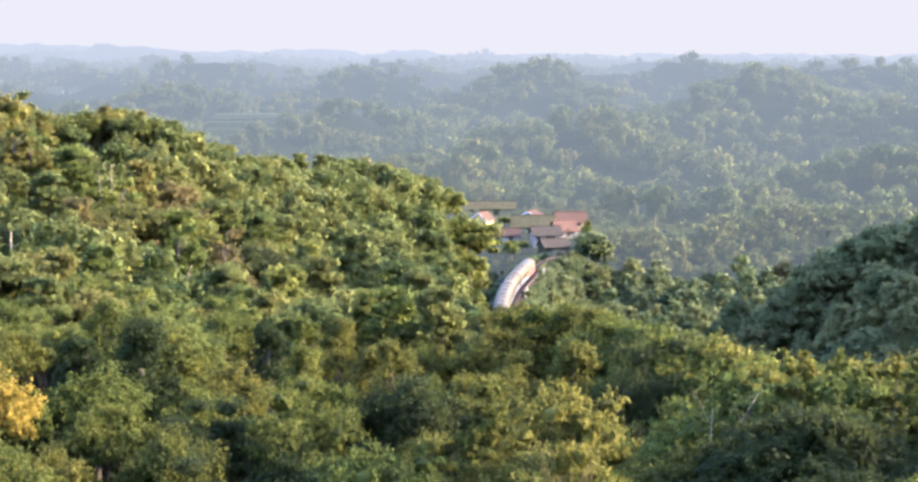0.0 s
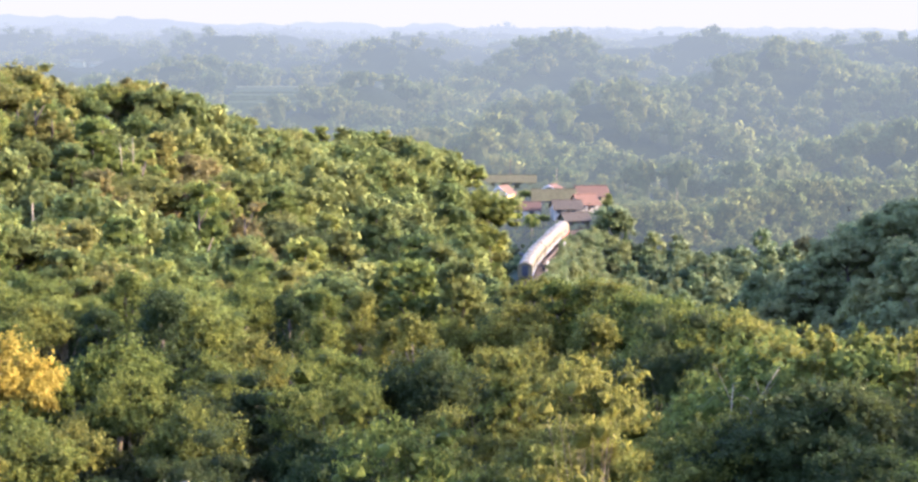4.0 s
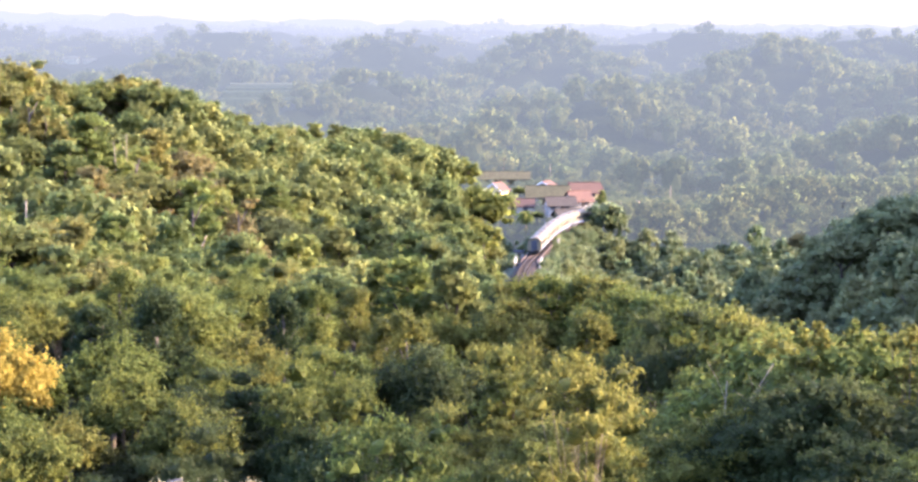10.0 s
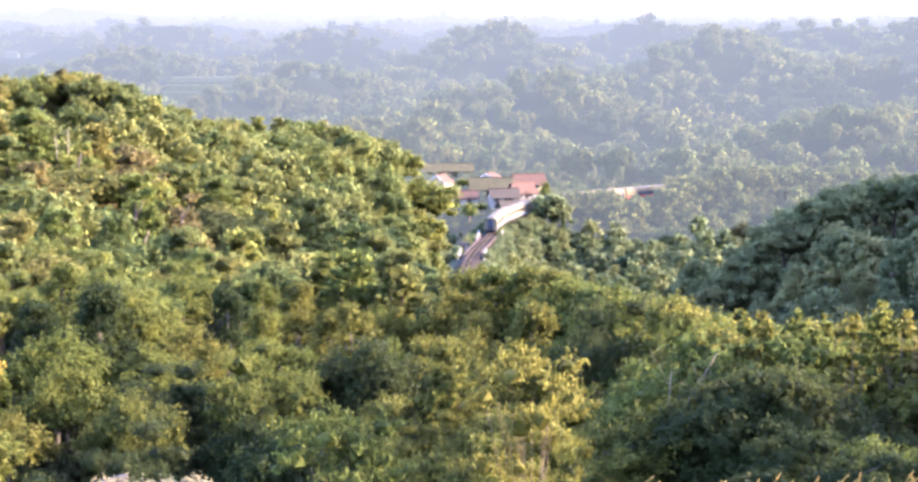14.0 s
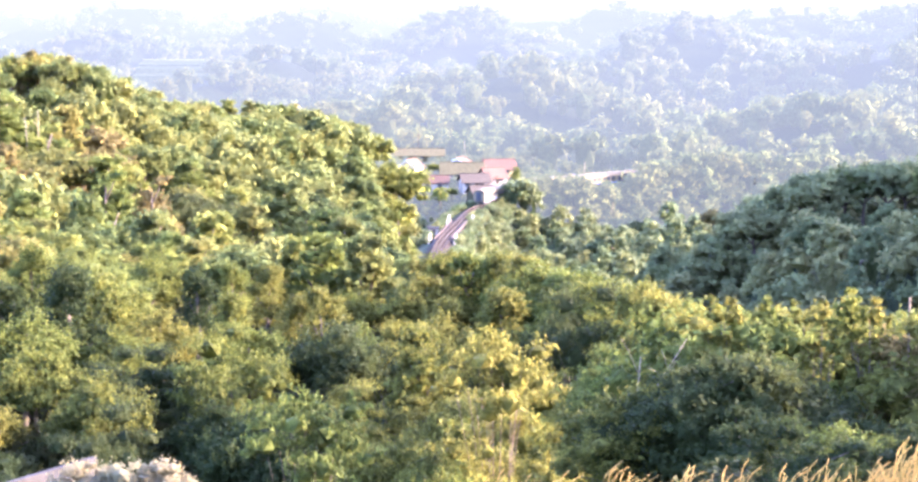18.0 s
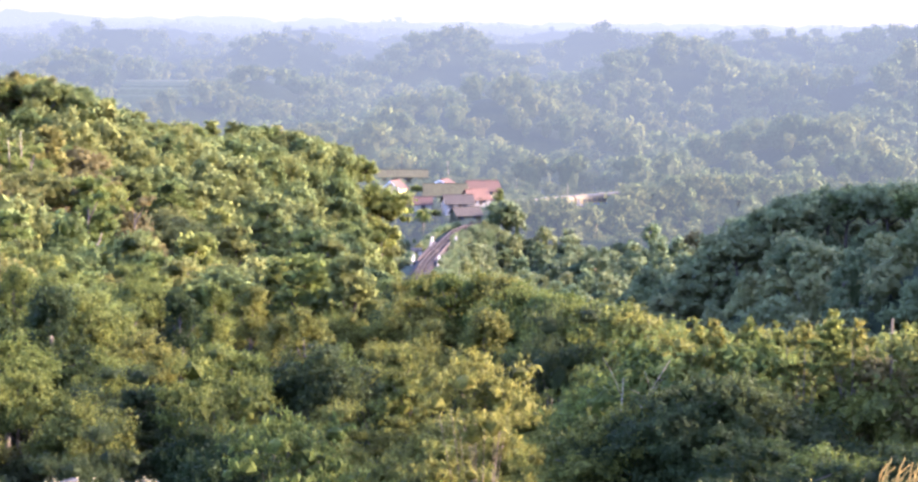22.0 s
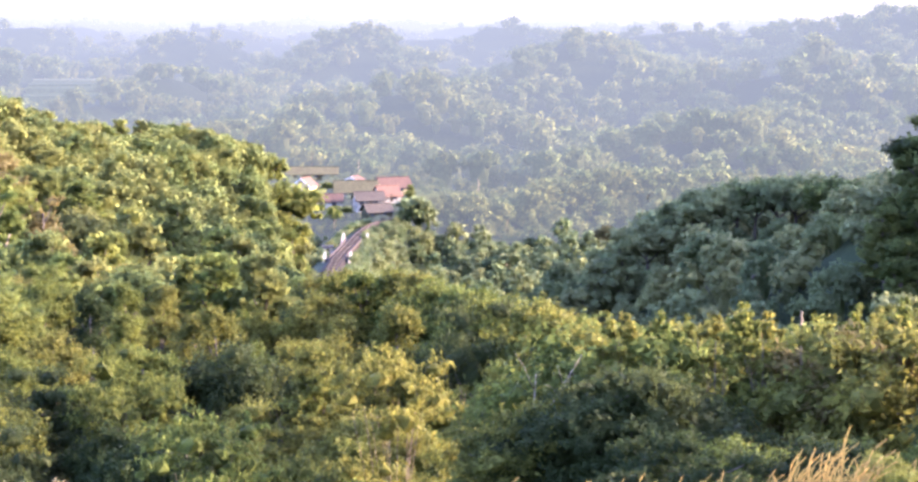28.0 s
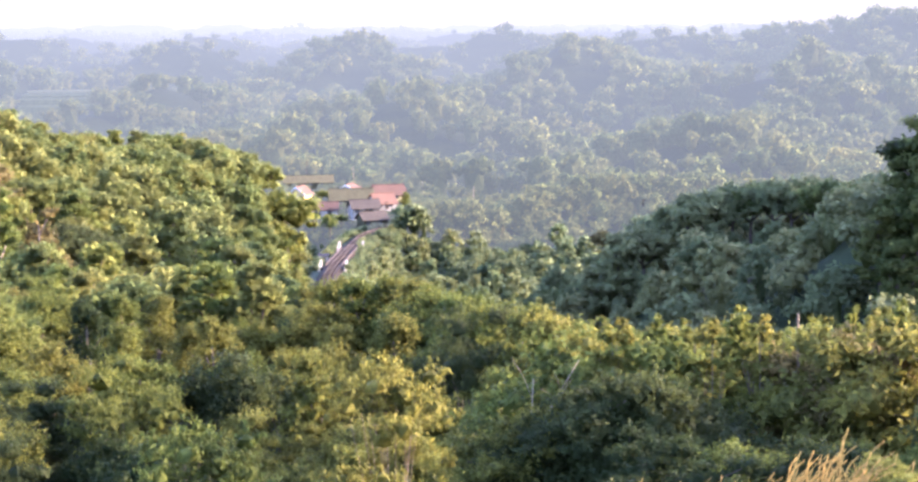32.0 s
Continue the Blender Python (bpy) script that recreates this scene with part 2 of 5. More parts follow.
class Build:
    """Collects boxes, tubes and prisms into one mesh."""
    def __init__(self):
        self.v, self.f = [], []

    def add(self, verts, faces):
        k = len(self.v)
        self.v += [tuple(p) for p in verts]
        self.f += [tuple(i + k for i in f) for f in faces]
        return self

    def box(self, x0, x1, y0, y1, z0, z1):
        p = [(x, y, z) for x in (x0, x1) for y in (y0, y1) for z in (z0, z1)]
        return self.add(p, [(0, 1, 3, 2), (4, 6, 7, 5), (0, 4, 5, 1), (2, 3, 7, 6), (0, 2, 6, 4), (1, 5, 7, 3)])

    def tube(self, pts, radii, sides=6):
        pts = [Vector(p) for p in pts]
        rings = []
        for i, p in enumerate(pts):
            d = (pts[min(i + 1, len(pts) - 1)] - pts[max(i - 1, 0)]).normalized()
            a = d.orthogonal().normalized()
            b = d.cross(a)
            rings.append([p + (a * math.cos(q) + b * math.sin(q)) * radii[i] for q in (2 * math.pi * k / sides for k in range(sides))])
        fs = []
        for i in range(len(pts) - 1):
            for k in range(sides):
                k2 = (k + 1) % sides
                fs.append((i * sides + k, i * sides + k2, (i + 1) * sides + k2, (i + 1) * sides + k))
        fs.append(tuple(range(sides))[::-1])
        fs.append(tuple((len(pts) - 1) * sides + k for k in range(sides)))
        return self.add([v for r in rings for v in r], fs)

    def mesh(self, name, mat, smooth=False):
        return solid(name, self.v, self.f, mat, smooth)


# ---------------------------------------------------------------- the lie of the land
TRACK = [(9.5, 300, 0), (7.2, 350, 0), (7.7, 400, 0), (10.5, 446, 0), (14.5, 480, 0), (19, 514, 0), (22.2, 527, 0.3), (28, 540, 0.7), (38.5, 554, 1.1),
         (55, 568, 1.5), (76, 582, 1.8), (106, 598, 1.6), (150, 614, 0.4), (205, 626, -1.0), (260, 634, -1.5)]


def spline(points, step=2.0):
    """Catmull-Rom through the points, sampled evenly."""
    p = np.array(points, float)
    p = np.vstack([2 * p[0] - p[1], p, 2 * p[-1] - p[-2]])
    out = []
    for i in range(1, len(p) - 2):
        for u in np.linspace(0, 1, 24, endpoint=False):
            a, b, c, d = p[i - 1:i + 3]
            out.append(0.5 * (2 * b + (c - a) * u + (2 * a - 5 * b + 4 * c - d) * u * u + (3 * b - a - 3 * c + d) * u ** 3))
    out = np.array(out + [p[-2]])
    s = np.concatenate([[0], np.cumsum(np.linalg.norm(np.diff(out, axis=0), axis=1))])
    even = np.arange(0, s[-1], step)
    return np.stack([np.interp(even, s, out[:, k]) for k in range(3)], 1), even


RAIL, RAIL_S = spline(TRACK)
S_REF = float(RAIL_S[np.argmin(abs(RAIL[:, 1] - 446))]) - 446      # running metres, 446 where the line is 446 m away


def rail_at(s):
    s = s + S_REF
    return Vector([float(np.interp(s, RAIL_S, RAIL[:, k])) for k in range(3)])


R_KNOTS = [0, 8, 30, 45, 58, 72, 92, 165, 230, 310, 400, 520, 600, 700, 900, 1300, 1800, 2500, 4600]
Z_KNOTS = [48.4, 47.9, 41.85, 38.7, 36, 31, 21.5, 22.3, 12, -2, -9, -9, -3, 4, 14, 30, 36, 42, 46]
_rng = np.random.default_rng(5)
WAVES = [(_rng.uniform(0, 6.28), _rng.uniform(0, 6.28), 2 * math.pi / w, a) for w, a in ((340, 2.2), (210, 1.8), (120, 1.2), (70, 0.8), (41, 0.5))]


def ground(x, y, rails=True):
    """Height of the land."""
    x, y = np.asarray(x, float), np.asarray(y, float)
    r = np.hypot(x, y)
    z = np.interp(r, R_KNOTS, Z_KNOTS)
    # the ridge to the left, from its back to the toe beside the line
    ax, ay, bx, by = -84.0, 235.0, 1.0, 398.0
    u = ((x - ax) * (bx - ax) + (y - ay) * (by - ay)) / ((bx - ax) ** 2 + (by - ay) ** 2)
    uc = np.clip(u, -0.6, 1)
    d = np.hypot(x - ax - uc * (bx - ax), y - ay - uc * (by - ay))
    z = z + np.interp(uc, [-0.6, 0, 0.3, 0.4, 0.5, 0.6, 0.7, 0.8, 0.9, 1], [28, 31, 31, 34, 33, 29.5, 31, 33, 30, 21]) * np.exp(-(d / 46) ** 2) / (1 + np.exp(np.clip((x - np.interp(y, RAIL[:, 1], RAIL[:, 0]) + 6) / 2.5, -40, 40)))
    # a dark gully below the viewpoint
    z = z - 13 * np.exp(-(((x + 11.5) / 9) ** 2 + ((y - 97) / 17) ** 2))
    # the shaded hill to the right
    z = z - 13 * np.exp(-((r - 255) / 62) ** 2) / (1 + np.exp(np.clip((9 - x) / 4, -40, 40)))
    rise = 25 / (1 + np.exp(np.clip((43 - x) / 4.5, -40, 40))) + 0.12 * np.clip(x - 56, 0, 70)
    # the last two rises are added out of view to cast shade
    z = z + rise * np.exp(-((y - 290) / 66) ** 4) + 66 * np.exp(-((x - 186) / 42) ** 2 - ((y - 322) / 150) ** 4) + 16 * np.exp(-((x - 172) / 32) ** 2 - ((y - 248) / 26) ** 4)
    # long spur behind it, the far rise on the right, the far ridge on the left
    z = z + 10 * np.exp(-(((x - 165) / 60) ** 2 + ((y - 450) / 60) ** 2))
    z = z + 15 * np.exp(-(((x - 330) / 190) ** 2 + ((y - 1120) / 260) ** 2))
    z = z + 17 * np.exp(-(((x + 600) / 500) ** 2 + ((y - 2600) / 300) ** 2))
    z = z + 15 * np.exp(-(((x - 73) / 12) ** 2 + ((y - 240) / 15) ** 2))
    for p, q, k, a in WAVES:
        z = z + a * np.clip((r - 60) / 400, 0, 2.5) * np.sin(k * x + p) * np.cos(k * 0.8 * y + q)
    # spurs and gullies of the far slopes
    far = np.clip((r - 625) / 130, 0, 1) * np.interp(r, [1100, 1500], [1, 0.35])
    z = z + far * (15 * (0.5 - np.abs(np.sin((x - 0.45 * (y - 640)) * 0.0215 + 0.6))) + 11 * (0.5 - np.abs(np.sin((x + 0.8 * (y - 640)) * 0.0125 + 1.1))))
    # the village's terrace, a gentle even slope
    w = np.exp(-((np.abs(x - 16) / 30) ** 6 + (np.abs(y - 590) / 54) ** 6))
    z = z * (1 - w) + (-1.2 + (y - 545) * 0.074) * w
    if rails:
        sh = z.shape
        xy = np.stack([x.ravel(), y.ravel()], 1)
        zz = z.ravel().copy()
        near = (xy[:, 1] > 270) & (xy[:, 1] < 680) & (abs(xy[:, 0] - 90) < 220)
        if near.any():
            q = xy[near]
            dd = np.hypot(q[:, None, 0] - RAIL[None, ::2, 0], q[:, None, 1] - RAIL[None, ::2, 1])
            i = dd.argmin(1)
            dist, bed = dd[np.arange(len(q)), i], RAIL[::2][i, 2] - 1.0
            w = np.clip(1 - (dist - 3.4) / 9, 0, 1)
            w = w * w * (3 - 2 * w)
            zz[near] = zz[near] * (1 - w) + bed * w
        z = zz.reshape(sh)
    return z


def gz(x, y):
    return float(ground(np.array([x]), np.array([y]))[0])


def spot(px, r):
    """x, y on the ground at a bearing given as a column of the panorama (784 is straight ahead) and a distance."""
    a = math.atan((px - 784) / 3688.0)
    return r * math.sin(a), r * math.cos(a)


def column(x, y):
    return 784 + 3688 * np.asarray(x) / np.asarray(y)


def line_height(px, py, r):
    """Height of what stands r metres away on the sight line of column px, row py of the long picture."""
    return EYE_Z - (py - 95) / 3688.0 * r


def land(name, r0, r1, n, angles, mat, kind="structure"):
    rad = np.geomspace(r0, r1, n)
    A, R = np.meshgrid(angles, rad)
    X, Y = R * np.sin(A), R * np.cos(A)
    Z = ground(X, Y)
    v = np.stack([X.ravel(), Y.ravel(), Z.ravel()], 1)
    m = len(angles)
    i = np.arange((n - 1) * (m - 1))
    a = (i // (m - 1)) * m + i % (m - 1)
    t = np.concatenate([np.stack([a, a + 1, a + m + 1], 1), np.stack([a, a + m + 1, a + m], 1)])
    return v, t


def build_ground():
    front = np.radians(np.linspace(-20, 26, 150))
    back = np.radians(np.linspace(26, 340, 70))
    vs, ts, k = [], [], 0
    for ang in (front, back):
        v, t = land("g", 1.5, 4600, 420 if ang is front else 70, ang, EARTH)
        vs.append(v), ts.append(t + k)
        k += len(v)
    # the plot under the tripod
    c = np.radians(np.linspace(0, 360, 40, endpoint=False))
    vs.append(np.vstack([[0, 0, gz(0, 0)], np.stack([1.6 * np.sin(c), 1.6 * np.cos(c), ground(1.6 * np.sin(c), 1.6 * np.cos(c))], 1)]))
    ts.append(np.array([(k, k + 1 + i, k + 1 + (i + 1) % 40) for i in range(40)]))
    me = big_mesh("ground", np.vstack(vs), np.vstack(ts), EARTH, True)
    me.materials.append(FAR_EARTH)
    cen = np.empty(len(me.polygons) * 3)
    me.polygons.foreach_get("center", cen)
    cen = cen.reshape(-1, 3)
    # ground past 535 m takes the material with the haze glow
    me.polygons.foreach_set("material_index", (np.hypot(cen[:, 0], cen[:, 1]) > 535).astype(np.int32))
    tagged(new("ground", me), "hilly earth covered with undergrowth, reaching the horizon", "ground", kind="structure")


build_ground()


def horizon():
    """The pale morning haze low over the horizon as a glowing ring, all the way round, behind everything."""
    m, n, l, b = material("morning_haze")
    glow = node(n, "ShaderNodeEmission", Strength=1.0)
    glow.inputs["Color"].default_value = (0.096, 0.0945, 0.077, 1)
    l.new(glow.outputs[0], n["Material Output"].inputs[0])
    a = np.radians(np.arange(0, 360, 5))
    v = [(4680 * math.sin(q), 4680 * math.cos(q), z) for z in (-120, 700) for q in a]
    k = len(a)
    me = solid("backdrop", v, [(i, (i + 1) % k, k + (i + 1) % k, k + i) for i in range(k)], m, True)
    tagged(new("backdrop", me), "pale hazy morning sky low over the horizon", "sky", kind="structure")


horizon()


# ---------------------------------------------------------------- foliage
def leaves(rng, pos, out, size, droop=0.0, spread=1.0, slim=0.5):
    """Pointed leaves at pos, facing roughly out. Vertices and triangles."""
    n = len(pos)
    nor = out + rng.normal(0, spread, (n, 3)) + np.array([0, 0, 0.35])
    nor /= np.linalg.norm(nor, axis=1, keepdims=True) + 1e-9
    ref = rng.normal(0, 1, (n, 3)) + np.array([0, 0, -droop * 3])
    a = ref - nor * (ref * nor).sum(1, keepdims=True)
    a /= np.linalg.norm(a, axis=1, keepdims=True) + 1e-9
    b = np.cross(nor, a)
    s = size * rng.uniform(0.65, 1.35, (n, 1))
    tip, base = pos + a * s * 1.1 - nor * s * 0.2, pos - a * s * 0.7
    v = np.stack([base + b * s * slim, base - b * s * slim, tip], 1).reshape(-1, 3)
    t = np.arange(3 * n).reshape(-1, 3)
    return v, t


BALLS = {}


def ico(level=1):
    if level not in BALLS:
        bm = bmesh.new()
        bmesh.ops.create_icosphere(bm, subdivisions=level, radius=1)
        BALLS[level] = (np.array([v.co[:] for v in bm.verts]), np.array([[v.index for v in f.verts] for f in bm.faces]))
        bm.free()
    return BALLS[level]


def clump_cloud(rng, clumps, per, size, droop=0.0, slim=0.5, core=0.72, flat=0.8, spread=1.0):
    """Leaves in a shell round each clump (x, y, z, radius), over a rough heart that closes the crown."""
    vs, ts, k = [], [], 0
    iv, it = ico(1)
    for x, y, z, rad in clumps:
        c = np.array([x, y, z])
        m = max(8, int(per * rad * rad))
        w = max(4, m // 11)                      # leafy twigs that reach out of the clump
        twig = rng.normal(0, 1, (w, 3))
        twig[:, 2] = np.where(twig[:, 2] < -0.4, -twig[:, 2] * 0.6, twig[:, 2])
        twig /= np.linalg.norm(twig, axis=1, keepdims=True)
        reach = rng.uniform(0.85, 1.6, w)
        own = rng.integers(0, w, m)
        d = twig[own] + rng.normal(0, 0.16, (m, 3))
        rr = rad * (0.5 + (reach[own][:, None] - 0.5) * rng.uniform(0, 1, (m, 1)) ** 0.75)
        v, t = leaves(rng, c + d * rr * np.array([1, 1, flat]), d, size, droop, spread, slim)
        vs.append(v), ts.append(t + k)
        k += len(v)
        if core:
            q = c + iv * rad * core * np.array([1, 1, flat]) * rng.uniform(0.6, 1.2, (len(iv), 1))
            vs.append(q), ts.append(it + k)
            k += len(q)
    return np.vstack(vs), np.vstack(ts)


def crown_clumps(rng, kind, H, R):
    """Clump centres and radii for a crown of that habit."""
    out = []
    if kind == "round":
        n = 44 if R > 3.5 else 74
        fine = 1.0 if R > 3.5 else 0.74
        for i in range(n):
            d = rng.normal(0, 1, 3)
            d /= np.linalg.norm(d)
            d[2] = abs(d[2]) * 0.95 - 0.28
            q = rng.uniform(0.5, 1.0)
            out.append((d[0] * R * q, d[1] * R * q, H * 0.62 + d[2] * H * 0.36 * q, R * fine * rng.uniform(0.15, 0.33)))
        out.append((0, 0, H * 0.6, R * 0.55))
    elif kind == "tiered":
        for lev in range(5):
            z = H * (0.38 + 0.135 * lev)
            rad = R * (1.0 - 0.16 * lev) * rng.uniform(0.8, 1.1)
            m = 12 - lev if R > 3.5 else 20 - 2 * lev
            for i in range(m):
                a = 6.28 * i / m + rng.uniform(-0.4, 0.4)
                q = rad * rng.uniform(0.5, 0.95)
                out.append((q * math.cos(a), q * math.sin(a), z + rng.uniform(-0.5, 0.5), R * (1.0 if R > 3.5 else 0.76) * rng.uniform(0.14, 0.29)))
            out.append((0, 0, z, rad * 0.42))
    elif kind == "slim":
        for i in range(20):
            u = rng.uniform(0, 1)
            a = rng.uniform(0, 6.28)
            rad = R * (0.35 + 0.5 * math.sin(3.1 * min(1, u + 0.12)))
            out.append((rad * math.cos(a) * 0.8, rad * math.sin(a) * 0.8, H * (0.25 + 0.7 * u), R * rng.uniform(0.28, 0.42)))
        out.append((0, 0, H * 0.55, R * 0.5))
    elif kind == "arching":                       # bamboo: heads that lean out and hang
        for i in range(24):
            a = rng.uniform(0, 6.28)
            q = R * math.sqrt(rng.uniform(0.05, 1))
            z = H * (0.98 - 0.30 * (q / R) ** 2 - rng.uniform(0, 0.42))
            out.append((q * math.cos(a), q * math.sin(a), z, R * rng.uniform(0.22, 0.36)))
        out.append((0, 0, H * 0.55, R * 0.5))
    elif kind == "plumed":                        # a stand with bare stems below its leaves
        for i in range(46):
            a = rng.uniform(0, 6.28)
            q = R * math.sqrt(rng.uniform(0.02, 1))
            out.append((q * math.cos(a), q * math.sin(a), H * (0.97 - 0.10 * (q / R) ** 2 - 0.5 * rng.uniform(0, 1) ** 1.3), R * rng.uniform(0.16, 0.3)))
    elif kind == "bush":
        for i in range(46):
            a, q = rng.uniform(0, 6.28), R * math.sqrt(rng.uniform(0, 1)) * 0.85
            out.append((q * math.cos(a), q * math.sin(a), H * (0.86 - 0.6 * (q / R) ** 2) * rng.uniform(0.62, 1.12), R * rng.uniform(0.12, 0.25)))
        out.append((0, 0, H * 0.36, R * 0.58))
    return out


def trunk_mesh(rng, clumps, H, R, mat, girth=0.022, limbs=7, base=-1.5):
    b = Build()
    lean = rng.uniform(-0.06, 0.06, 2)
    pts = [(lean[0] * z + 0.12 * math.sin(z * 0.7), lean[1] * z + 0.1 * math.cos(z * 0.9), z) for z in np.linspace(base, H * 0.8, 7)]
    b.tube(pts, [H * girth * (1.25 - 0.95 * i / 6) for i in range(7)], 7)
    for i in range(limbs):
        c = clumps[int(rng.integers(len(clumps)))]
        z0 = max(H * 0.22, c[2] - H * 0.2)
        s = (lean[0] * z0, lean[1] * z0, z0)
        m = (s[0] * 0.5 + c[0] * 0.5, s[1] * 0.5 + c[1] * 0.5, z0 * 0.45 + c[2] * 0.55 - 0.02 * H)
        b.tube([s, m, c[:3]], [H * girth * 0.5, H * girth * 0.34, H * girth * 0.12], 5)
    return b.mesh("trunk", mat, True)


def culm_meshes(rng, H, R, spread=True):
    out = []
    for i in range(14):
        a = rng.uniform(0, 6.28)
        q0, q1 = R * 0.22 * rng.uniform(0.2, 1), R * rng.uniform(0.3, 0.8)
        h = H * (rng.uniform(0.45, 0.64) if spread else rng.uniform(0.78, 0.9))
        pts = [(math.cos(a) * (q0 + (q1 - q0) * u ** 2.2), math.sin(a) * (q0 + (q1 - q0) * u ** 2.2), -1.2 + (h + 1.2) * u) for u in np.linspace(0, 1, 6)]
        out.append(Build().tube(pts, [(0.05 if spread else 0.03) * (1.1 - 0.8 * u) for u in np.linspace(0, 1, 6)], 5).mesh("culm", CULM, True))
    return out


class Species:
    """One habit of tree, built once for each foliage colour and then copied."""
    def __init__(self, kind, H, R, per, size, seed, droop=0.0, slim=0.5, bark=None, core=0.72, flat=0.8, girth=0.022, spread=1.0):
        rng = np.random.default_rng(seed)
        self.kind, self.H, self.R = kind, H, R
        cl = crown_clumps(rng, kind, H, R)
        self.vt = clump_cloud(rng, cl, per, size, droop, slim, core, flat, spread)
        self.stem = culm_meshes(rng, H, R, kind == "arching") if kind in ("arching", "plumed") else [trunk_mesh(rng, cl, H * (0.55 if kind == "bush" else 1.0), R, bark or BARK, 0.03 if kind == "bush" else girth, base=-0.8 if kind == "bush" else -1.5)]
        self.made, self.top = {}, float(self.vt[0][:, 2].max())

    def put(self, x, y, turn, scale, mat, label, category="tree", group="", name="tree", z=None, tall=1.0):
        z = gz(x, y) if z is None else z
        m = Matrix.Translation((x, y, z)) @ Matrix.Rotation(turn, 4, "Z") @ Matrix.Diagonal((scale, scale, scale * tall, 1))
        key = (mat.name, label, name)
        if key not in self.made:
            root = new(name)
            root.empty_display_size = 0.5
            me = big_mesh("crown", *self.vt, mat)
            part("crown", me, root)
            for me in self.stem:
                part("culm" if self.kind == "arching" else "trunk", me, root)
            tagged(root, label, category, group)
            root.matrix_basis = m
            self.made[key] = root
            return root
        ob = copy_thing(self.made[key], Matrix.Identity(4))
        ob.matrix_basis = m
        return ob


def scatter(rng, n, px0, px1, r0, r1, gap, ok=None, power=2.0):
    """Random places in a sector, at least gap apart."""
    out = np.zeros((0, 2))
    tries = 0
    while len(out) < n and tries < n * 60:
        tries += 1
        r = (rng.uniform(r0 ** power, r1 ** power)) ** (1 / power)
        x, y = spot(rng.uniform(px0, px1), r)
        if ok and not ok(x, y):
            continue
        g = gap(r) if callable(gap) else gap
        if len(out) and np.min(np.hypot(out[:, 0] - x, out[:, 1] - y)) < g:
            continue
        out = np.vstack([out, (x, y)])
    return out


def rail_gap(x, y):
    return float(np.min(np.hypot(RAIL[:, 0] - x, RAIL[:, 1] - y)))


NEAR_ROUND = Species("round", 9.0, 3.3, 430, 0.14, 1, core=0.5, flat=1.1)
NEAR_TIER = Species("tiered", 9.8, 3.2, 430, 0.14, 2, core=0.5, flat=1.1)
NEAR_SLIM = Species("slim", 9.5, 2.3, 470, 0.14, 3, core=0.5, flat=1.1)
BAMBOO = Species("arching", 10.5, 3.2, 300, 0.16, 4, droop=0.7, slim=0.28, core=0.72)
STAND = Species("plumed", 12.0, 2.8, 300, 0.16, 14, droop=0.7, slim=0.3, core=0.6)
MID_ROUND = Species("round", 10.5, 3.7, 95, 0.28, 5, core=0.7, spread=0.5)
MID_TIER = Species("tiered", 11.5, 3.7, 95, 0.28, 6, core=0.7, spread=0.5)
MID_SLIM = Species("slim", 11.5, 2.7, 120, 0.27, 7, core=0.72, spread=0.5)
BUSH = Species("bush", 4.6, 2.5, 950, 0.085, 8, slim=0.42, core=0.62)
SHOOT = Species("slim", 5.0, 0.3, 6500, 0.075, 11, slim=0.36, core=0.3, girth=0.005)
BLOOM = Species("bush", 2.0, 1.5, 900, 0.06, 10, core=0.85)

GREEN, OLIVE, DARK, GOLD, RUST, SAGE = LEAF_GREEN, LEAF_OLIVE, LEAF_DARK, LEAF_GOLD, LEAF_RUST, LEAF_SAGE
FRESH, STRAW, DEEP = LEAF_FRESH, LEAF_STRAW, LEAF_DEEP
WORDS = {"leaf_green": "mid-green", "leaf_olive": "olive-green", "leaf_dark": "dark green", "leaf_gold": "yellow-leaved", "leaf_rust": "dry rust-brown", "leaf_sage": "pale grey-green", "leaf_fresh": "light green", "leaf_straw": "yellow-green", "leaf_deep": "deep green", "leaf_lime": "lime-green"}


def pick(rng, choices):
    k = list(choices)
    w = np.array([choices[c] for c in k], float)
    return k[int(rng.choice(len(k), p=w / w.sum()))]


def room(x, y, crest):
    """How high a tree may grow at x, y without standing above the crest of its hill."""
    return float(line_height(0, np.interp(column(x, y), [c[0] for c in crest], [c[1] for c in crest]), math.hypot(x, y)) - gz(x, y))


# crests of the wooded slopes, as bearing columns and height rows of the panorama
RIDGE_CREST = [(-100, 150), (0, 163), (60, 180), (100, 190), (170, 175), (240, 185), (310, 207), (370, 238), (430, 260), (500, 258), (570, 262), (640, 268), (690, 285),
               (735, 298), (761, 317), (801, 372), (825, 412), (844, 452), (858, 498)]
NEAR_CREST = [(-100, 470), (300, 480), (500, 505), (620, 535), (690, 560), (760, 575), (815, 545), (850, 522), (900, 511), (960, 509), (1020, 518), (1080, 535), (1140, 546),
              (1200, 558), (1260, 567), (1310, 592), (1350, 620)]
HILL_CREST = [(1240, 600), (1285, 562), (1330, 500), (1400, 440), (1450, 402), (1500, 375), (1568, 358), (1640, 350), (1710, 346), (1780, 352), (1850, 350), (2050, 330)]
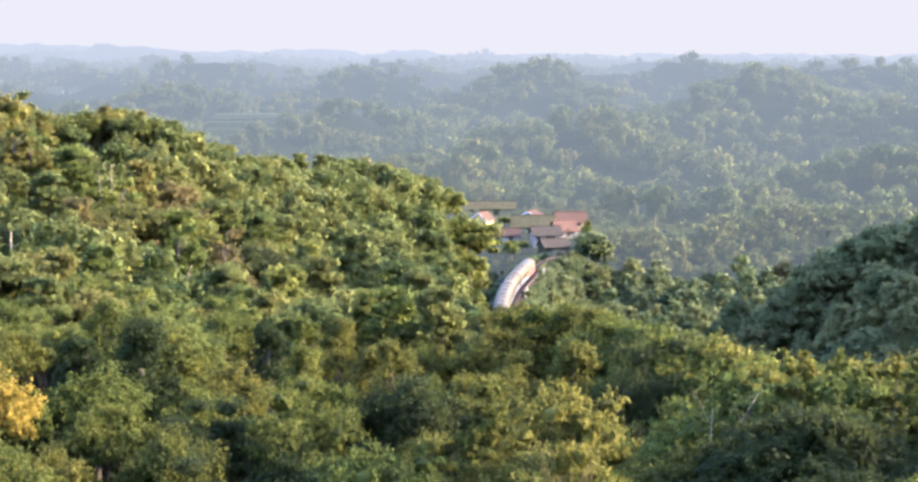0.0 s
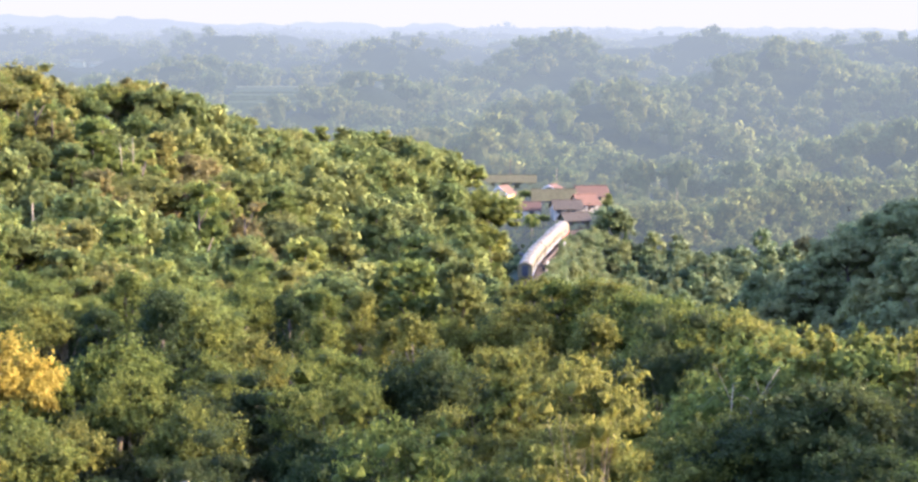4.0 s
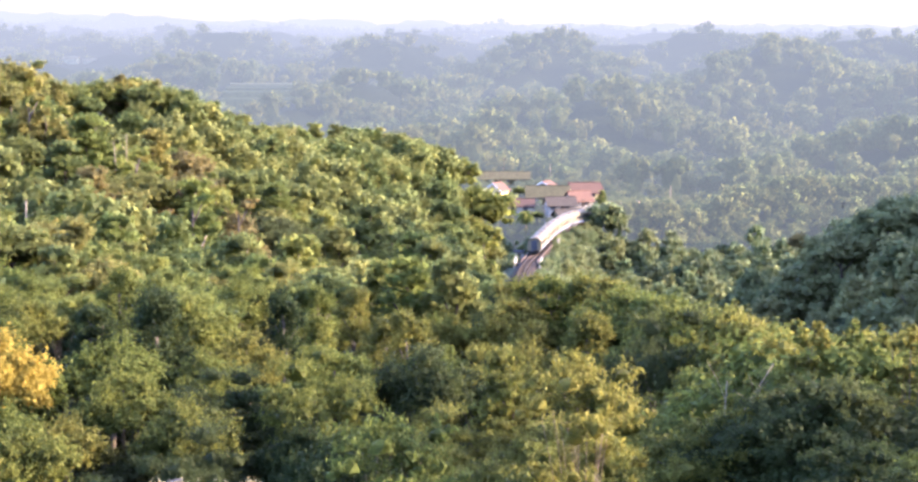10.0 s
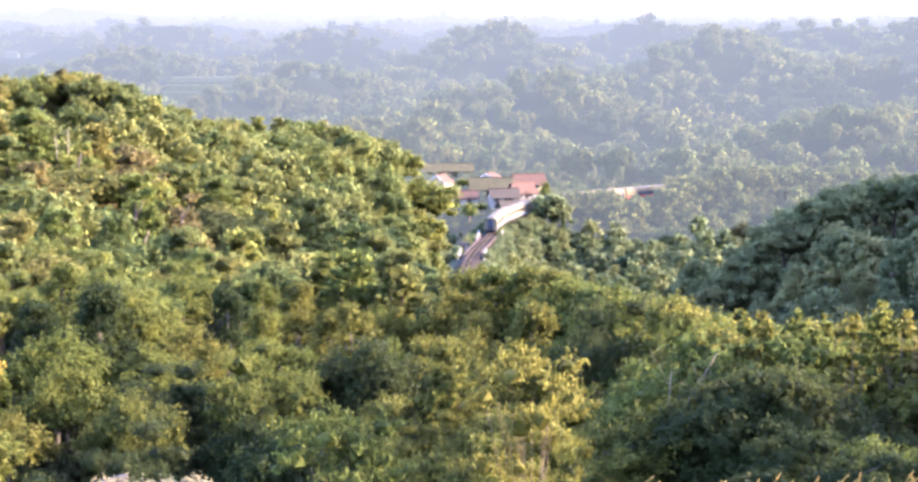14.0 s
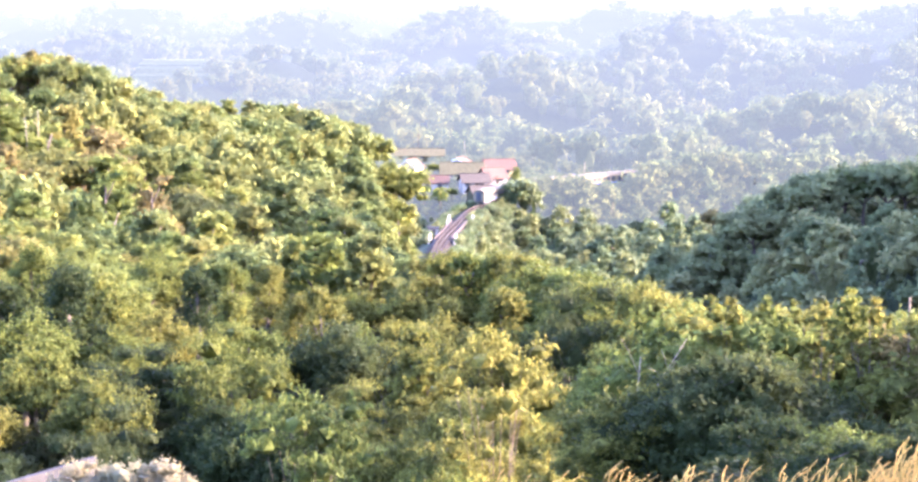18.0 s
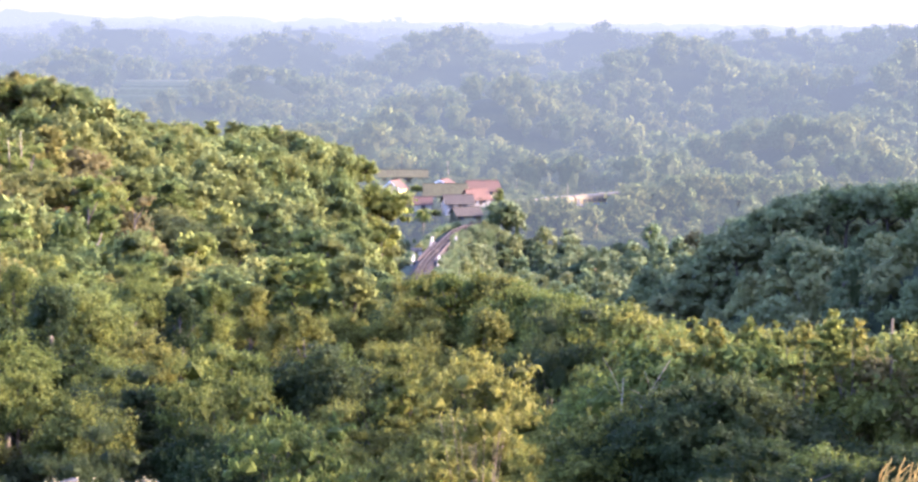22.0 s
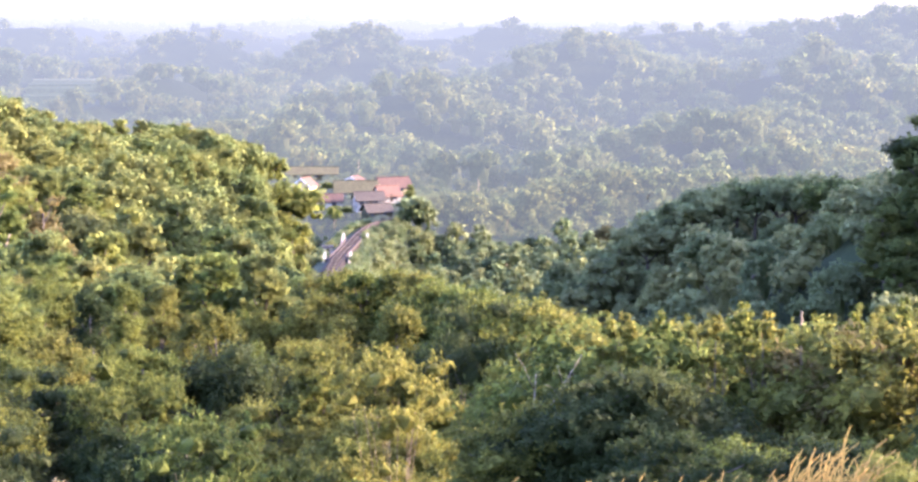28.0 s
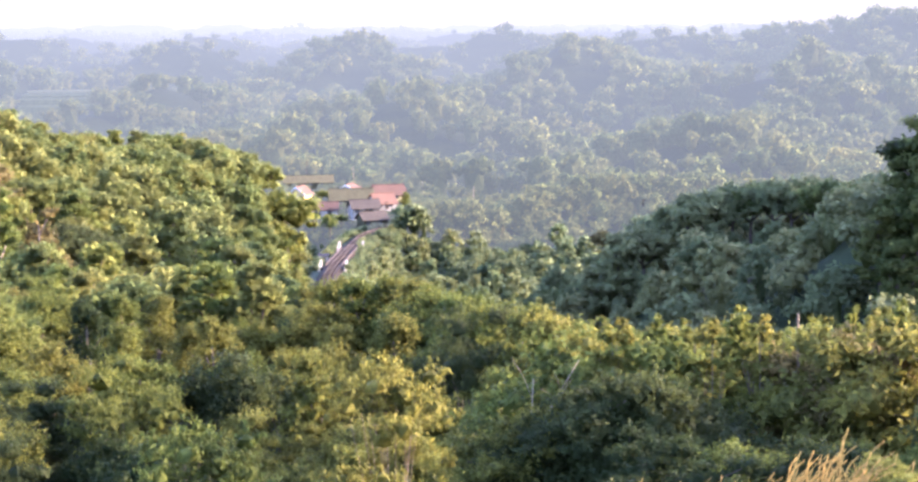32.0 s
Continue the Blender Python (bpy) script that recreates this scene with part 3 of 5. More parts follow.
SCRUB_CREST = [(1180, 700), (1240, 655), (1300, 625), (1340, 606), (1410, 598), (1510, 611), (1600, 593), (1670, 614), (1730, 601), (1810, 586), (1878, 576), (2050, 560)]


def plant(rng, spots, species, mats, where, group, s0=0.8, s1=1.2, crest=None, reach=False):
    for x, y in spots:
        sp, mat = pick(rng, species), pick(rng, mats)
        if group == "near wood" and 770 < column(x, y) < 1130 and rng.uniform() < 0.55:
            mat = OLIVE
            sp = BAMBOO if rng.uniform() < 0.35 and not reach else sp
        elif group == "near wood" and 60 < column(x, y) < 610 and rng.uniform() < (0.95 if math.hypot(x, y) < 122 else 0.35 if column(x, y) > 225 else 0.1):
            # darker leaves by position, in place of shade over the hollow
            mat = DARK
        elif group == "near wood" and column(x, y) < 215 and rng.uniform() < 0.6:
            mat = GREEN
        s = rng.uniform(s0, s1)
        if group == "near wood" and math.hypot(x, y) < 90 and min(abs(column(x, y) - c) for c in (652, 975)) < 105:
            s = min(s, float(line_height(0, 812, math.hypot(x, y)) - gz(x, y)) / sp.top)
            if s < 0.35:
                continue
        if crest:
            most = room(x, y, crest) / sp.top
            s = most if reach else min(s, most / 1.1)
            if s < 0.42 or s > 1.75:
                continue
        habit = {"round": "broadleaf tree with a rounded crown", "tiered": "tree with a layered crown", "slim": "slender tree", "arching": "bamboo clump with arching stems", "bush": "dense bush"}[sp.kind]
        kind = {"arching": ("bamboo", "bamboo"), "bush": ("bush", "bush")}.get(sp.kind, ("tree", "tree"))
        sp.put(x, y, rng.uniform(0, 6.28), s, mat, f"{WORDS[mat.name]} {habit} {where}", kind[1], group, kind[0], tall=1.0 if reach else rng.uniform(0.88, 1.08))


OCTA = (np.array([(1, 0, 0), (0, 1, 0), (-1, 0, 0), (0, -1, 0), (0, 0, 1), (0, 0, -1)], float) * 1.12, np.array([(0, 1, 4), (1, 2, 4), (2, 3, 4), (3, 0, 4), (1, 0, 5), (2, 1, 5), (3, 2, 5), (0, 3, 5)]))


def joined_woods(name, rng, x, y, R, H, lumps, per, leaf, mat, label, kind="stuff", heart_r=0.24, heart_z=0.3, small=False, lift=(1.85, 0.98)):
    """Many trees in one mesh: each a heap of leafy lumps, with its own number for its colour."""
    n = len(x)
    z = ground(x, y)
    d = rng.normal(0, 1, (n, lumps, 3))
    d /= np.linalg.norm(d, axis=2, keepdims=True)
    d[:, :, 2] = np.abs(d[:, :, 2]) * lift[0] - lift[1]
    q = rng.uniform(0.45, 0.8, (n, lumps, 1))
    half = np.stack([R, R, H * 0.45], 1)[:, None]
    c = np.stack([x, y, z + H * 0.56], 1)[:, None] + d * q * half
    rad = R[:, None] * rng.uniform(0.55, 1.05, (n, lumps)) * (1.5 / math.sqrt(lumps))
    e = rng.normal(0, 1, (n, lumps, per, 3))
    e /= np.linalg.norm(e, axis=3, keepdims=True)
    e[..., 2] = np.where(e[..., 2] < -0.3, -e[..., 2], e[..., 2])
    pos = c[:, :, None] + e * (rad[:, :, None, None] * rng.uniform(0.7, 1.3, (n, lumps, per, 1))) * np.array([1, 1, 0.85])
    size = np.broadcast_to((R * leaf)[:, None, None], (n, lumps, per)).reshape(-1, 1)
    v, t = leaves(rng, pos.reshape(-1, 3), e.reshape(-1, 3), size, 0.15, 0.55, 0.6)
    iv, it = OCTA if small else ico()
    core = c[:, :, None] + iv[None, None] * (rad[:, :, None, None] * 0.6) * rng.uniform(0.7, 1.15, (n, lumps, len(iv), 1))
    # a stout heart down to the ground
    heart = np.stack([x, y, z + H * heart_z], 1)[:, None] + iv[None] * np.stack([R * heart_r, R * heart_r, H * (0.36 if heart_r < 0.5 else 0.52)], 1)[:, None] * rng.uniform(0.75, 1.2, (n, len(iv), 1))
    core = np.concatenate([core.reshape(n, -1, 3), heart], 1)
    m = lumps + 1
    ct = (it[None] + (np.arange(n * m) * len(iv))[:, None, None]).reshape(-1, 3)
    me = big_mesh(name, np.vstack([v, core.reshape(-1, 3)]), np.vstack([t, ct + len(v)]), mat)
    own = rng.uniform(0, 1, n)
    values = np.concatenate([np.repeat(own, lumps * per * 3), np.repeat(own, m * len(iv))]).astype(np.float32)
    me.attributes.new("tint", "FLOAT", "POINT").data.foreach_set("value", values)
    return tagged(new(name, me), label, "woods", kind=kind)


# houses of the village: column, half width in columns, distance, depth
HOUSES = [(947, 25, 548, 6), (933, 27, 558, 7), (964, 21, 570, 7), (859, 31, 562, 6), (911, 39, 582, 8), (975, 29, 592, 8), (908, 19, 604, 6), (824, 16, 592, 6), (832, 50, 622, 8)]


def woods():
    rng = np.random.default_rng(21)
    rest = []

    def nearest(spots, n):
        order = np.argsort(np.hypot(spots[:, 0], spots[:, 1]))
        rest.append(spots[order[n:]])
        return spots[order[:n]]

    def along_crest(crest, px0, px1, step, far):
        """Places for the trees that stand on a crest."""
        return [spot(px + rng.uniform(-0.25, 0.25) * step, float(np.interp(px, *far)) + rng.uniform(-3, 3)) for px in np.arange(px0, px1, step)]

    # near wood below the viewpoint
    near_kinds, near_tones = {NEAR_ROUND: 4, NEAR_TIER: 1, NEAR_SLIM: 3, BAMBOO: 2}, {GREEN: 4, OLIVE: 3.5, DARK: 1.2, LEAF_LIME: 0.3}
    plant(rng, along_crest(NEAR_CREST, 840, 1340, 27, ([850, 1000, 1200, 1340], [166, 160, 135, 105])), {NEAR_SLIM: 3, NEAR_TIER: 1, NEAR_ROUND: 2}, {GREEN: 3, OLIVE: 4, LEAF_LIME: 1}, "on the brow", "near wood", crest=NEAR_CREST, reach=True)
    spots = scatter(rng, 135, -80, 1500, 82, 172, lambda r: float(np.interp(r, [82, 112, 172], [6.6, 5.3, 5.8])))
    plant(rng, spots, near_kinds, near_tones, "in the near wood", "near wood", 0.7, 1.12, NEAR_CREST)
    # bank between near wood and the ridge
    spots = nearest(scatter(rng, 72, -80, 760, 175, 225, lambda r: 4.8), 42)
    plant(rng, spots, {MID_ROUND: 3, MID_TIER: 3, MID_SLIM: 1}, {FRESH: 4, STRAW: 3, DEEP: 1.5}, "on the lower slope", "ridge trees", 0.7, 1.0)

    # the ridge
    def on_ridge(x, y):
        return column(x, y) < 842 and rail_gap(x, y) > 5
    ridge_kinds, ridge_tones = {MID_ROUND: 3, MID_TIER: 3, MID_SLIM: 1.5}, {FRESH: 5, STRAW: 2.5, DEEP: 2.5, RUST: 0.4}
    plant(rng, along_crest(RIDGE_CREST, -60, 828, 30, ([-60, 24, 169, 300, 418, 517, 610, 690, 793, 840], [272, 286, 301, 316, 332, 348, 362, 380, 395, 402])), {MID_ROUND: 3, MID_TIER: 2}, {FRESH: 4, STRAW: 3, DEEP: 1.4},
          "on the crest", "ridge trees", crest=RIDGE_CREST, reach=True)
    spots = nearest(scatter(rng, 330, -90, 850, 225, 412, lambda r: 5.0, on_ridge), 60)
    plant(rng, spots, ridge_kinds, ridge_tones, "on the sunlit ridge", "ridge trees", 0.75, 1.1, RIDGE_CREST)
    # the shaded hill
    plant(rng, along_crest(HILL_CREST, 1300, 1900, 38, ([1300, 1400, 1900], [285, 292, 280])), {MID_ROUND: 3, MID_TIER: 2}, {DEEP: 1, SAGE: 5}, "on the shaded crest", "hillside trees", crest=HILL_CREST, reach=True)
    spots = nearest(scatter(rng, 170, 1250, 2030, 205, 345, lambda r: 5.6), 26)
    plant(rng, spots, {MID_ROUND: 3, MID_TIER: 3, MID_SLIM: 1}, {DEEP: 1, SAGE: 5}, "on the shaded hillside", "hillside trees", 0.85, 1.25, HILL_CREST)

    # valley floor beside the line
    def in_valley(x, y):
        px, r = float(column(x, y)), math.hypot(x, y)
        if rail_gap(x, y) < 5.2 or (835 < px < 930 and 425 < r < 527) or (790 < px < 1010 and 535 < r < 634):
            return False
        return not (1138 < px < 1214 and 520 < r < 580)
    spots = scatter(rng, 900, 640, 2030, 178, 625, lambda r: 6.0, in_valley)
    spots = spots[~((column(spots[:, 0], spots[:, 1]) > 1250) & (np.hypot(spots[:, 0], spots[:, 1]) < 345))]
    rest.append(spots)
    # a belt of taller trees that hides the line on its way out of the valley
    belt = []
    for s in np.arange(541, 740, 2.6):
        q = rail_at(s)
        px = float(column(q.x, q.y))
        if 1254 < px < 1262:
            continue
        belt.append((q.x + rng.uniform(-2, 2), q.y - rng.uniform(7, 12)))
    belt = np.array(belt)
    bR = rng.uniform(4.6, 6.2, len(belt))
    bH = rng.uniform(10.5, 13.5, len(belt))
    p = np.vstack(rest)
    r = np.hypot(p[:, 0], p[:, 1])
    R = rng.uniform(2.4, 4.4, len(p)) * np.interp(r, [200, 430, 560], [1.1, 0.8, 0.95])
    R = np.where((column(p[:, 0], p[:, 1]) < 1110) & (r > 430) & (column(p[:, 0], p[:, 1]) > 840), R * 0.8, R)
    H = np.concatenate([R * rng.uniform(1.7, 2.6, len(p)), bH])
    p, R = np.vstack([p, belt]), np.concatenate([R, bR])
    # nothing stands above its crest, nor before the line and the village
    px, r = column(p[:, 0], p[:, 1]), np.hypot(p[:, 0], p[:, 1])
    top = np.where(px < 846, np.interp(px, *zip(*RIDGE_CREST)), np.where((px > 1270) & (r < 350), np.interp(px, *zip(*HILL_CREST)),
                   np.interp(px, [846, 850, 930, 940, 994, 1000, 1030, 1122, 1132, 1204, 1212], [505, 512, 508, 446, 440, 392, 386, 380, 394, 392, 372])))
    top = np.where((px > 1230) & (r > 560), 335, top)
    H = np.minimum(H, (line_height(0, top, r) - ground(p[:, 0], p[:, 1])) / 1.08)
    ok = H > 2.2
    p, R, H = p[ok], np.minimum(R, H * 0.62)[ok], H[ok]
    on = (column(p[:, 0], p[:, 1]) < 846) & (np.hypot(p[:, 0], p[:, 1]) < 416)
    joined_woods("ridge_woods", rng, p[on, 0], p[on, 1], R[on] * 1.08, H[on], 26, 26, 0.085, LEAF_SLOPE, "sunlit green woods covering the ridge")
    r = np.hypot(p[:, 0], p[:, 1])
    hill = (column(p[:, 0], p[:, 1]) > 1250) & (r < 352)
    joined_woods("hillside_woods", rng, p[hill, 0], p[hill, 1], R[hill], H[hill], 22, 24, 0.10, LEAF_HILL, "deep green woods on the shaded hillside")
    vale = ~on & ~hill & (r < 540)
    joined_woods("valley_woods", rng, p[vale, 0], p[vale, 1], R[vale], H[vale], 20, 20, 0.11, LEAF_WOOD, "mixed green woods filling the valley floor")
    # woods past 540 m take leaves with haze glow mixed in
    back = ~on & ~hill & (r >= 540)
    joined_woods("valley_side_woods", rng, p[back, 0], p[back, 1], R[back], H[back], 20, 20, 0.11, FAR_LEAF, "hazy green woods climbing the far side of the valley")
    # low shrubs along the near side of the curve
    line = np.array([[*rail_at(t)[:2]] for t in np.arange(506, 548, 0.9)]) + np.stack([rng.uniform(1.0, 3.2, 47), rng.uniform(-4.6, -3.2, 47)], 1)
    Rl = rng.uniform(0.8, 1.3, len(line))
    joined_woods("lineside_shrubs", rng, line[:, 0], line[:, 1], Rl, Rl * rng.uniform(1.2, 1.7, len(line)), 8, 22, 0.14, LEAF_WOOD, "low green shrubs along the railway curve", small=True)
    # undergrowth on the valley floor, the embankments and between the houses
    def open_floor(x, y):
        px, r = float(column(x, y)), math.hypot(x, y)
        return rail_gap(x, y) > 3.6 and not any(abs(px - hx) < hw + 5 and hr - 1 < r < hr + hd + 1 for hx, hw, hr, hd in HOUSES)
    q = np.vstack([scatter(rng, 820, 800, 1560, 370, 618, 3.4, open_floor), scatter(rng, 420, 840, 1240, 430, 600, 2.3, open_floor), scatter(rng, 240, 790, 1010, 525, 640, 2.8, open_floor), scatter(rng, 300, 850, 1020, 430, 535, 2.0, open_floor), scatter(rng, 560, -90, 846, 172, 350, 4.0, on_ridge), scatter(rng, 150, 1250, 2030, 205, 330, 5)])
    R = rng.uniform(1.3, 2.5, len(q))
    px, r = column(q[:, 0], q[:, 1]), np.hypot(q[:, 0], q[:, 1])
    R = np.where((px > 790) & (px < 1010) & (r > 425), R * 0.62, np.where(r < 351, R * 1.75, R))
    hR = R * rng.uniform(0.9, 1.5, len(q))
    for on, name, mat, label in ((px < 846) & (r < 352), "slope_undergrowth", LEAF_SLOPE, "green shrubs between the trees of the ridge"), (((px >= 846) | (r >= 352)) & (r < 540) & ((px < 1250) | (r > 352)), "undergrowth", LEAF_WOOD, "green shrubs and banana plants covering the open ground"), ((r >= 540), "village_undergrowth", FAR_LEAF, "hazy green shrubs between the houses and up the slope"), ((px >= 1250) & (r <= 352), "hillside_undergrowth", LEAF_HILL, "deep green shrubs on the shaded hillside"):
        joined_woods(name, rng, q[on, 0], q[on, 1], R[on], hR[on], 8, 44 if mat is LEAF_SLOPE else 20, 0.075 if mat is LEAF_SLOPE else 0.14, mat, label, small=True)
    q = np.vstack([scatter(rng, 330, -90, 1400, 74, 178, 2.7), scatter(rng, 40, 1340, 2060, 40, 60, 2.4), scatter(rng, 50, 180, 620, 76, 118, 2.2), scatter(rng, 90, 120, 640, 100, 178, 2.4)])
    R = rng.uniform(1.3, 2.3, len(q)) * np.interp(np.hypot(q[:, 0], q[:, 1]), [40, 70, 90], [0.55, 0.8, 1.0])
    # its dark colour imitates the shade between the trees
    joined_woods("near_undergrowth", rng, q[:, 0], q[:, 1], R, R * rng.uniform(0.9, 1.6, len(q)), 8, 130, 0.085, LEAF_SHADE, "undergrowth between the near trees, darkened like shade")
    # scrub in front
    plant(rng, along_crest(SCRUB_CREST, 1345, 2040, 48, ([1345, 1450, 2040], [62, 58, 54])), {BUSH: 1}, {OLIVE: 5, GREEN: 1.2, LEAF_LIME: 1, RUST: 1.6}, "on the slope below", "slope scrub", crest=SCRUB_CREST, reach=True)
    # leafy shoots that stand out of the scrub
    for px in (1352, 1378, 1430, 1452, 1496, 1530, 1561, 1596, 1602, 1640, 1722, 1746, 1782, 1820, 1846, 1863):
        x, y = spot(px, 55 + rng.uniform(-1.5, 1.5))
        rise = float(line_height(0, np.interp(px, *zip(*SCRUB_CREST)) - rng.uniform(6, 26), math.hypot(x, y))) - gz(x, y)
        SHOOT.put(x, y, px, rise / SHOOT.top, pick(rng, {OLIVE: 3, GREEN: 2, LEAF_LIME: 1}), "slender leafy shoot rising out of the scrub", "sapling", "shoots in the scrub", "sapling")
    spots = scatter(rng, 16, 1390, 2050, 49, 55, lambda r: 2.2)
    plant(rng, spots, {BUSH: 1}, {GREEN: 2.5, OLIVE: 3, LEAF_LIME: 0.5, RUST: 0.8}, "on the slope below", "slope scrub", 0.5, 0.85, SCRUB_CREST)
    # lower bushes mostly dark-leaved, imitating the shade under the lit crest
    spots = scatter(rng, 24, 1390, 2050, 42, 50, lambda r: 2.0)
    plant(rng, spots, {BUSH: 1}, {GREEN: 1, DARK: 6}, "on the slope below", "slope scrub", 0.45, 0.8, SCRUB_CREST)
    # taller bushes added out of view on the right to shade the scrub
    spots = scatter(rng, 17, 2060, 2640, 43, 53, lambda r: 2.0)
    plant(rng, spots, {BUSH: 1}, {GREEN: 1, DARK: 1}, "on the slope below", "slope scrub", 0.95, 1.15)


woods()


def farm_sites():
    """Where a few far farmhouses stand in their clearings."""
    out = []
    for px, py, w in ((97, 152, 9), (130, 156, 7), (186, 154, 8), (255, 88, 16), (806, 112, 10)):
        r = min(np.arange(800, 2400, 10), key=lambda q: abs(line_height(px, py, q) - gz(*spot(px, q)) - 2.5))
        out.append((*spot(px, float(r)), w, px % 40 - 20))
    return out


FARMS = farm_sites()
FIELD = [float(min(np.arange(860, 1250, 5), key=lambda q: abs(line_height(415, py, q) - gz(*spot(415, q)) - 0.5))) for py in (236, 217)]
if FIELD[1] < FIELD[0] + 40:
    FIELD[1] = FIELD[0] + 40.0


def far_woods():
    """Woods that recede to the horizon."""
    rng = np.random.default_rng(33)
    for n, r0, r1, big, lumps, per, leaf, left in ((420, 622, 735, 1.0, 9, 26, 0.13, -150), (2000, 700, 1150, 1.05, 8, 18, 0.14, -150), (420, 960, 1330, 0.85, 8, 18, 0.14, 1180), (4000, 1150, 2420, 0.75, 4, 10, 0.18, -150)):
        r = np.sqrt(rng.uniform(r0 ** 2, r1 ** 2, n))
        px = rng.uniform(left, 2030, n)
        a = np.arctan((px - 784) / 3688)
        x, y = r * np.sin(a), r * np.cos(a)
        keep = np.array([rail_gap(p, q) > 8 if e < 690 else True for p, q, e in zip(x, y, r)])
        keep &= ~((px > 785) & (px < 935) & (r < 640))
        keep &= ~((px > 340) & (px < 484) & (r > FIELD[0] - 90) & (r < FIELD[1] + 8))
        for fx, fy, fw, ft in FARMS:
            keep &= ~((np.abs(np.arctan2(x, y) - math.atan2(fx, fy)) * r < fw * 0.8 + 3) & (r < math.hypot(fx, fy) + 8) & (r > math.hypot(fx, fy) - 170))
        x, y, r = x[keep], y[keep], r[keep]
        R = (3.0 + 4.4 * rng.uniform(0, 1, len(x)) ** 2.0) * np.interp(r, [0, 1600, 2300], [big, big, 0.6])
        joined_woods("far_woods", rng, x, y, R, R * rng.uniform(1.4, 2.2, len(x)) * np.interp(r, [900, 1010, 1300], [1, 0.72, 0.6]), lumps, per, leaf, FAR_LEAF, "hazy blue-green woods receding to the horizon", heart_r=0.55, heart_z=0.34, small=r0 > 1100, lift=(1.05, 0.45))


far_woods()


# ---------------------------------------------------------------- railway
def along(points, across):
    """Sweep a list of (side, up) across the line; returns vertices in rings."""
    rings = []
    for i, p in enumerate(points):
        d = points[min(i + 1, len(points) - 1)] - points[max(i - 1, 0)]
        s = np.array([d[1], -d[0], 0]) / np.hypot(d[0], d[1])
        rings.append([p + s * a + np.array([0, 0, h]) for a, h in across])
    return rings


def sweep(b, points, across, closed=False):
    rings = along(points, across)
    k = len(across)
    fs = []
    for i in range(len(rings) - 1):
        for j in range(k if closed else k - 1):
            j2 = (j + 1) % k
            fs.append((i * k + j, i * k + j2, (i + 1) * k + j2, (i + 1) * k + j))
    return b.add([v for r in rings for v in r], fs)


def railway():
    line = RAIL[4:-1]
    root = new("railway_track")
    tagged(root, "single railway track on a brown stone ballast bed", "railway", kind="structure")
    part("ballast_bed", sweep(Build(), line, [(-2.7, -1.4), (-1.6, -0.36), (-1.2, -0.3), (1.2, -0.3), (1.6, -0.36), (2.7, -1.4)]).mesh("ballast_bed", BALLAST), root)
    for side in (-0.56, 0.56):
        part("rail", sweep(Build(), line, [(side - 0.035, -0.16), (side - 0.035, 0), (side + 0.035, 0), (side + 0.035, -0.16)], True).mesh("rail", STEEL), root)
    sl = Build().box(-1.0, 1.0, -0.11, 0.11, -0.3, -0.15).mesh("sleeper", TIMBER)
    s = 405.0
    while s < 560:
        p, q = rail_at(s), rail_at(s + 1)
        ob = part("sleeper", sl, root)
        ob.matrix_basis = Matrix.Translation(p) @ Matrix.Rotation(math.atan2(q.y - p.y, q.x - p.x) - math.pi / 2, 4, "Z")
        s += 0.9


railway()


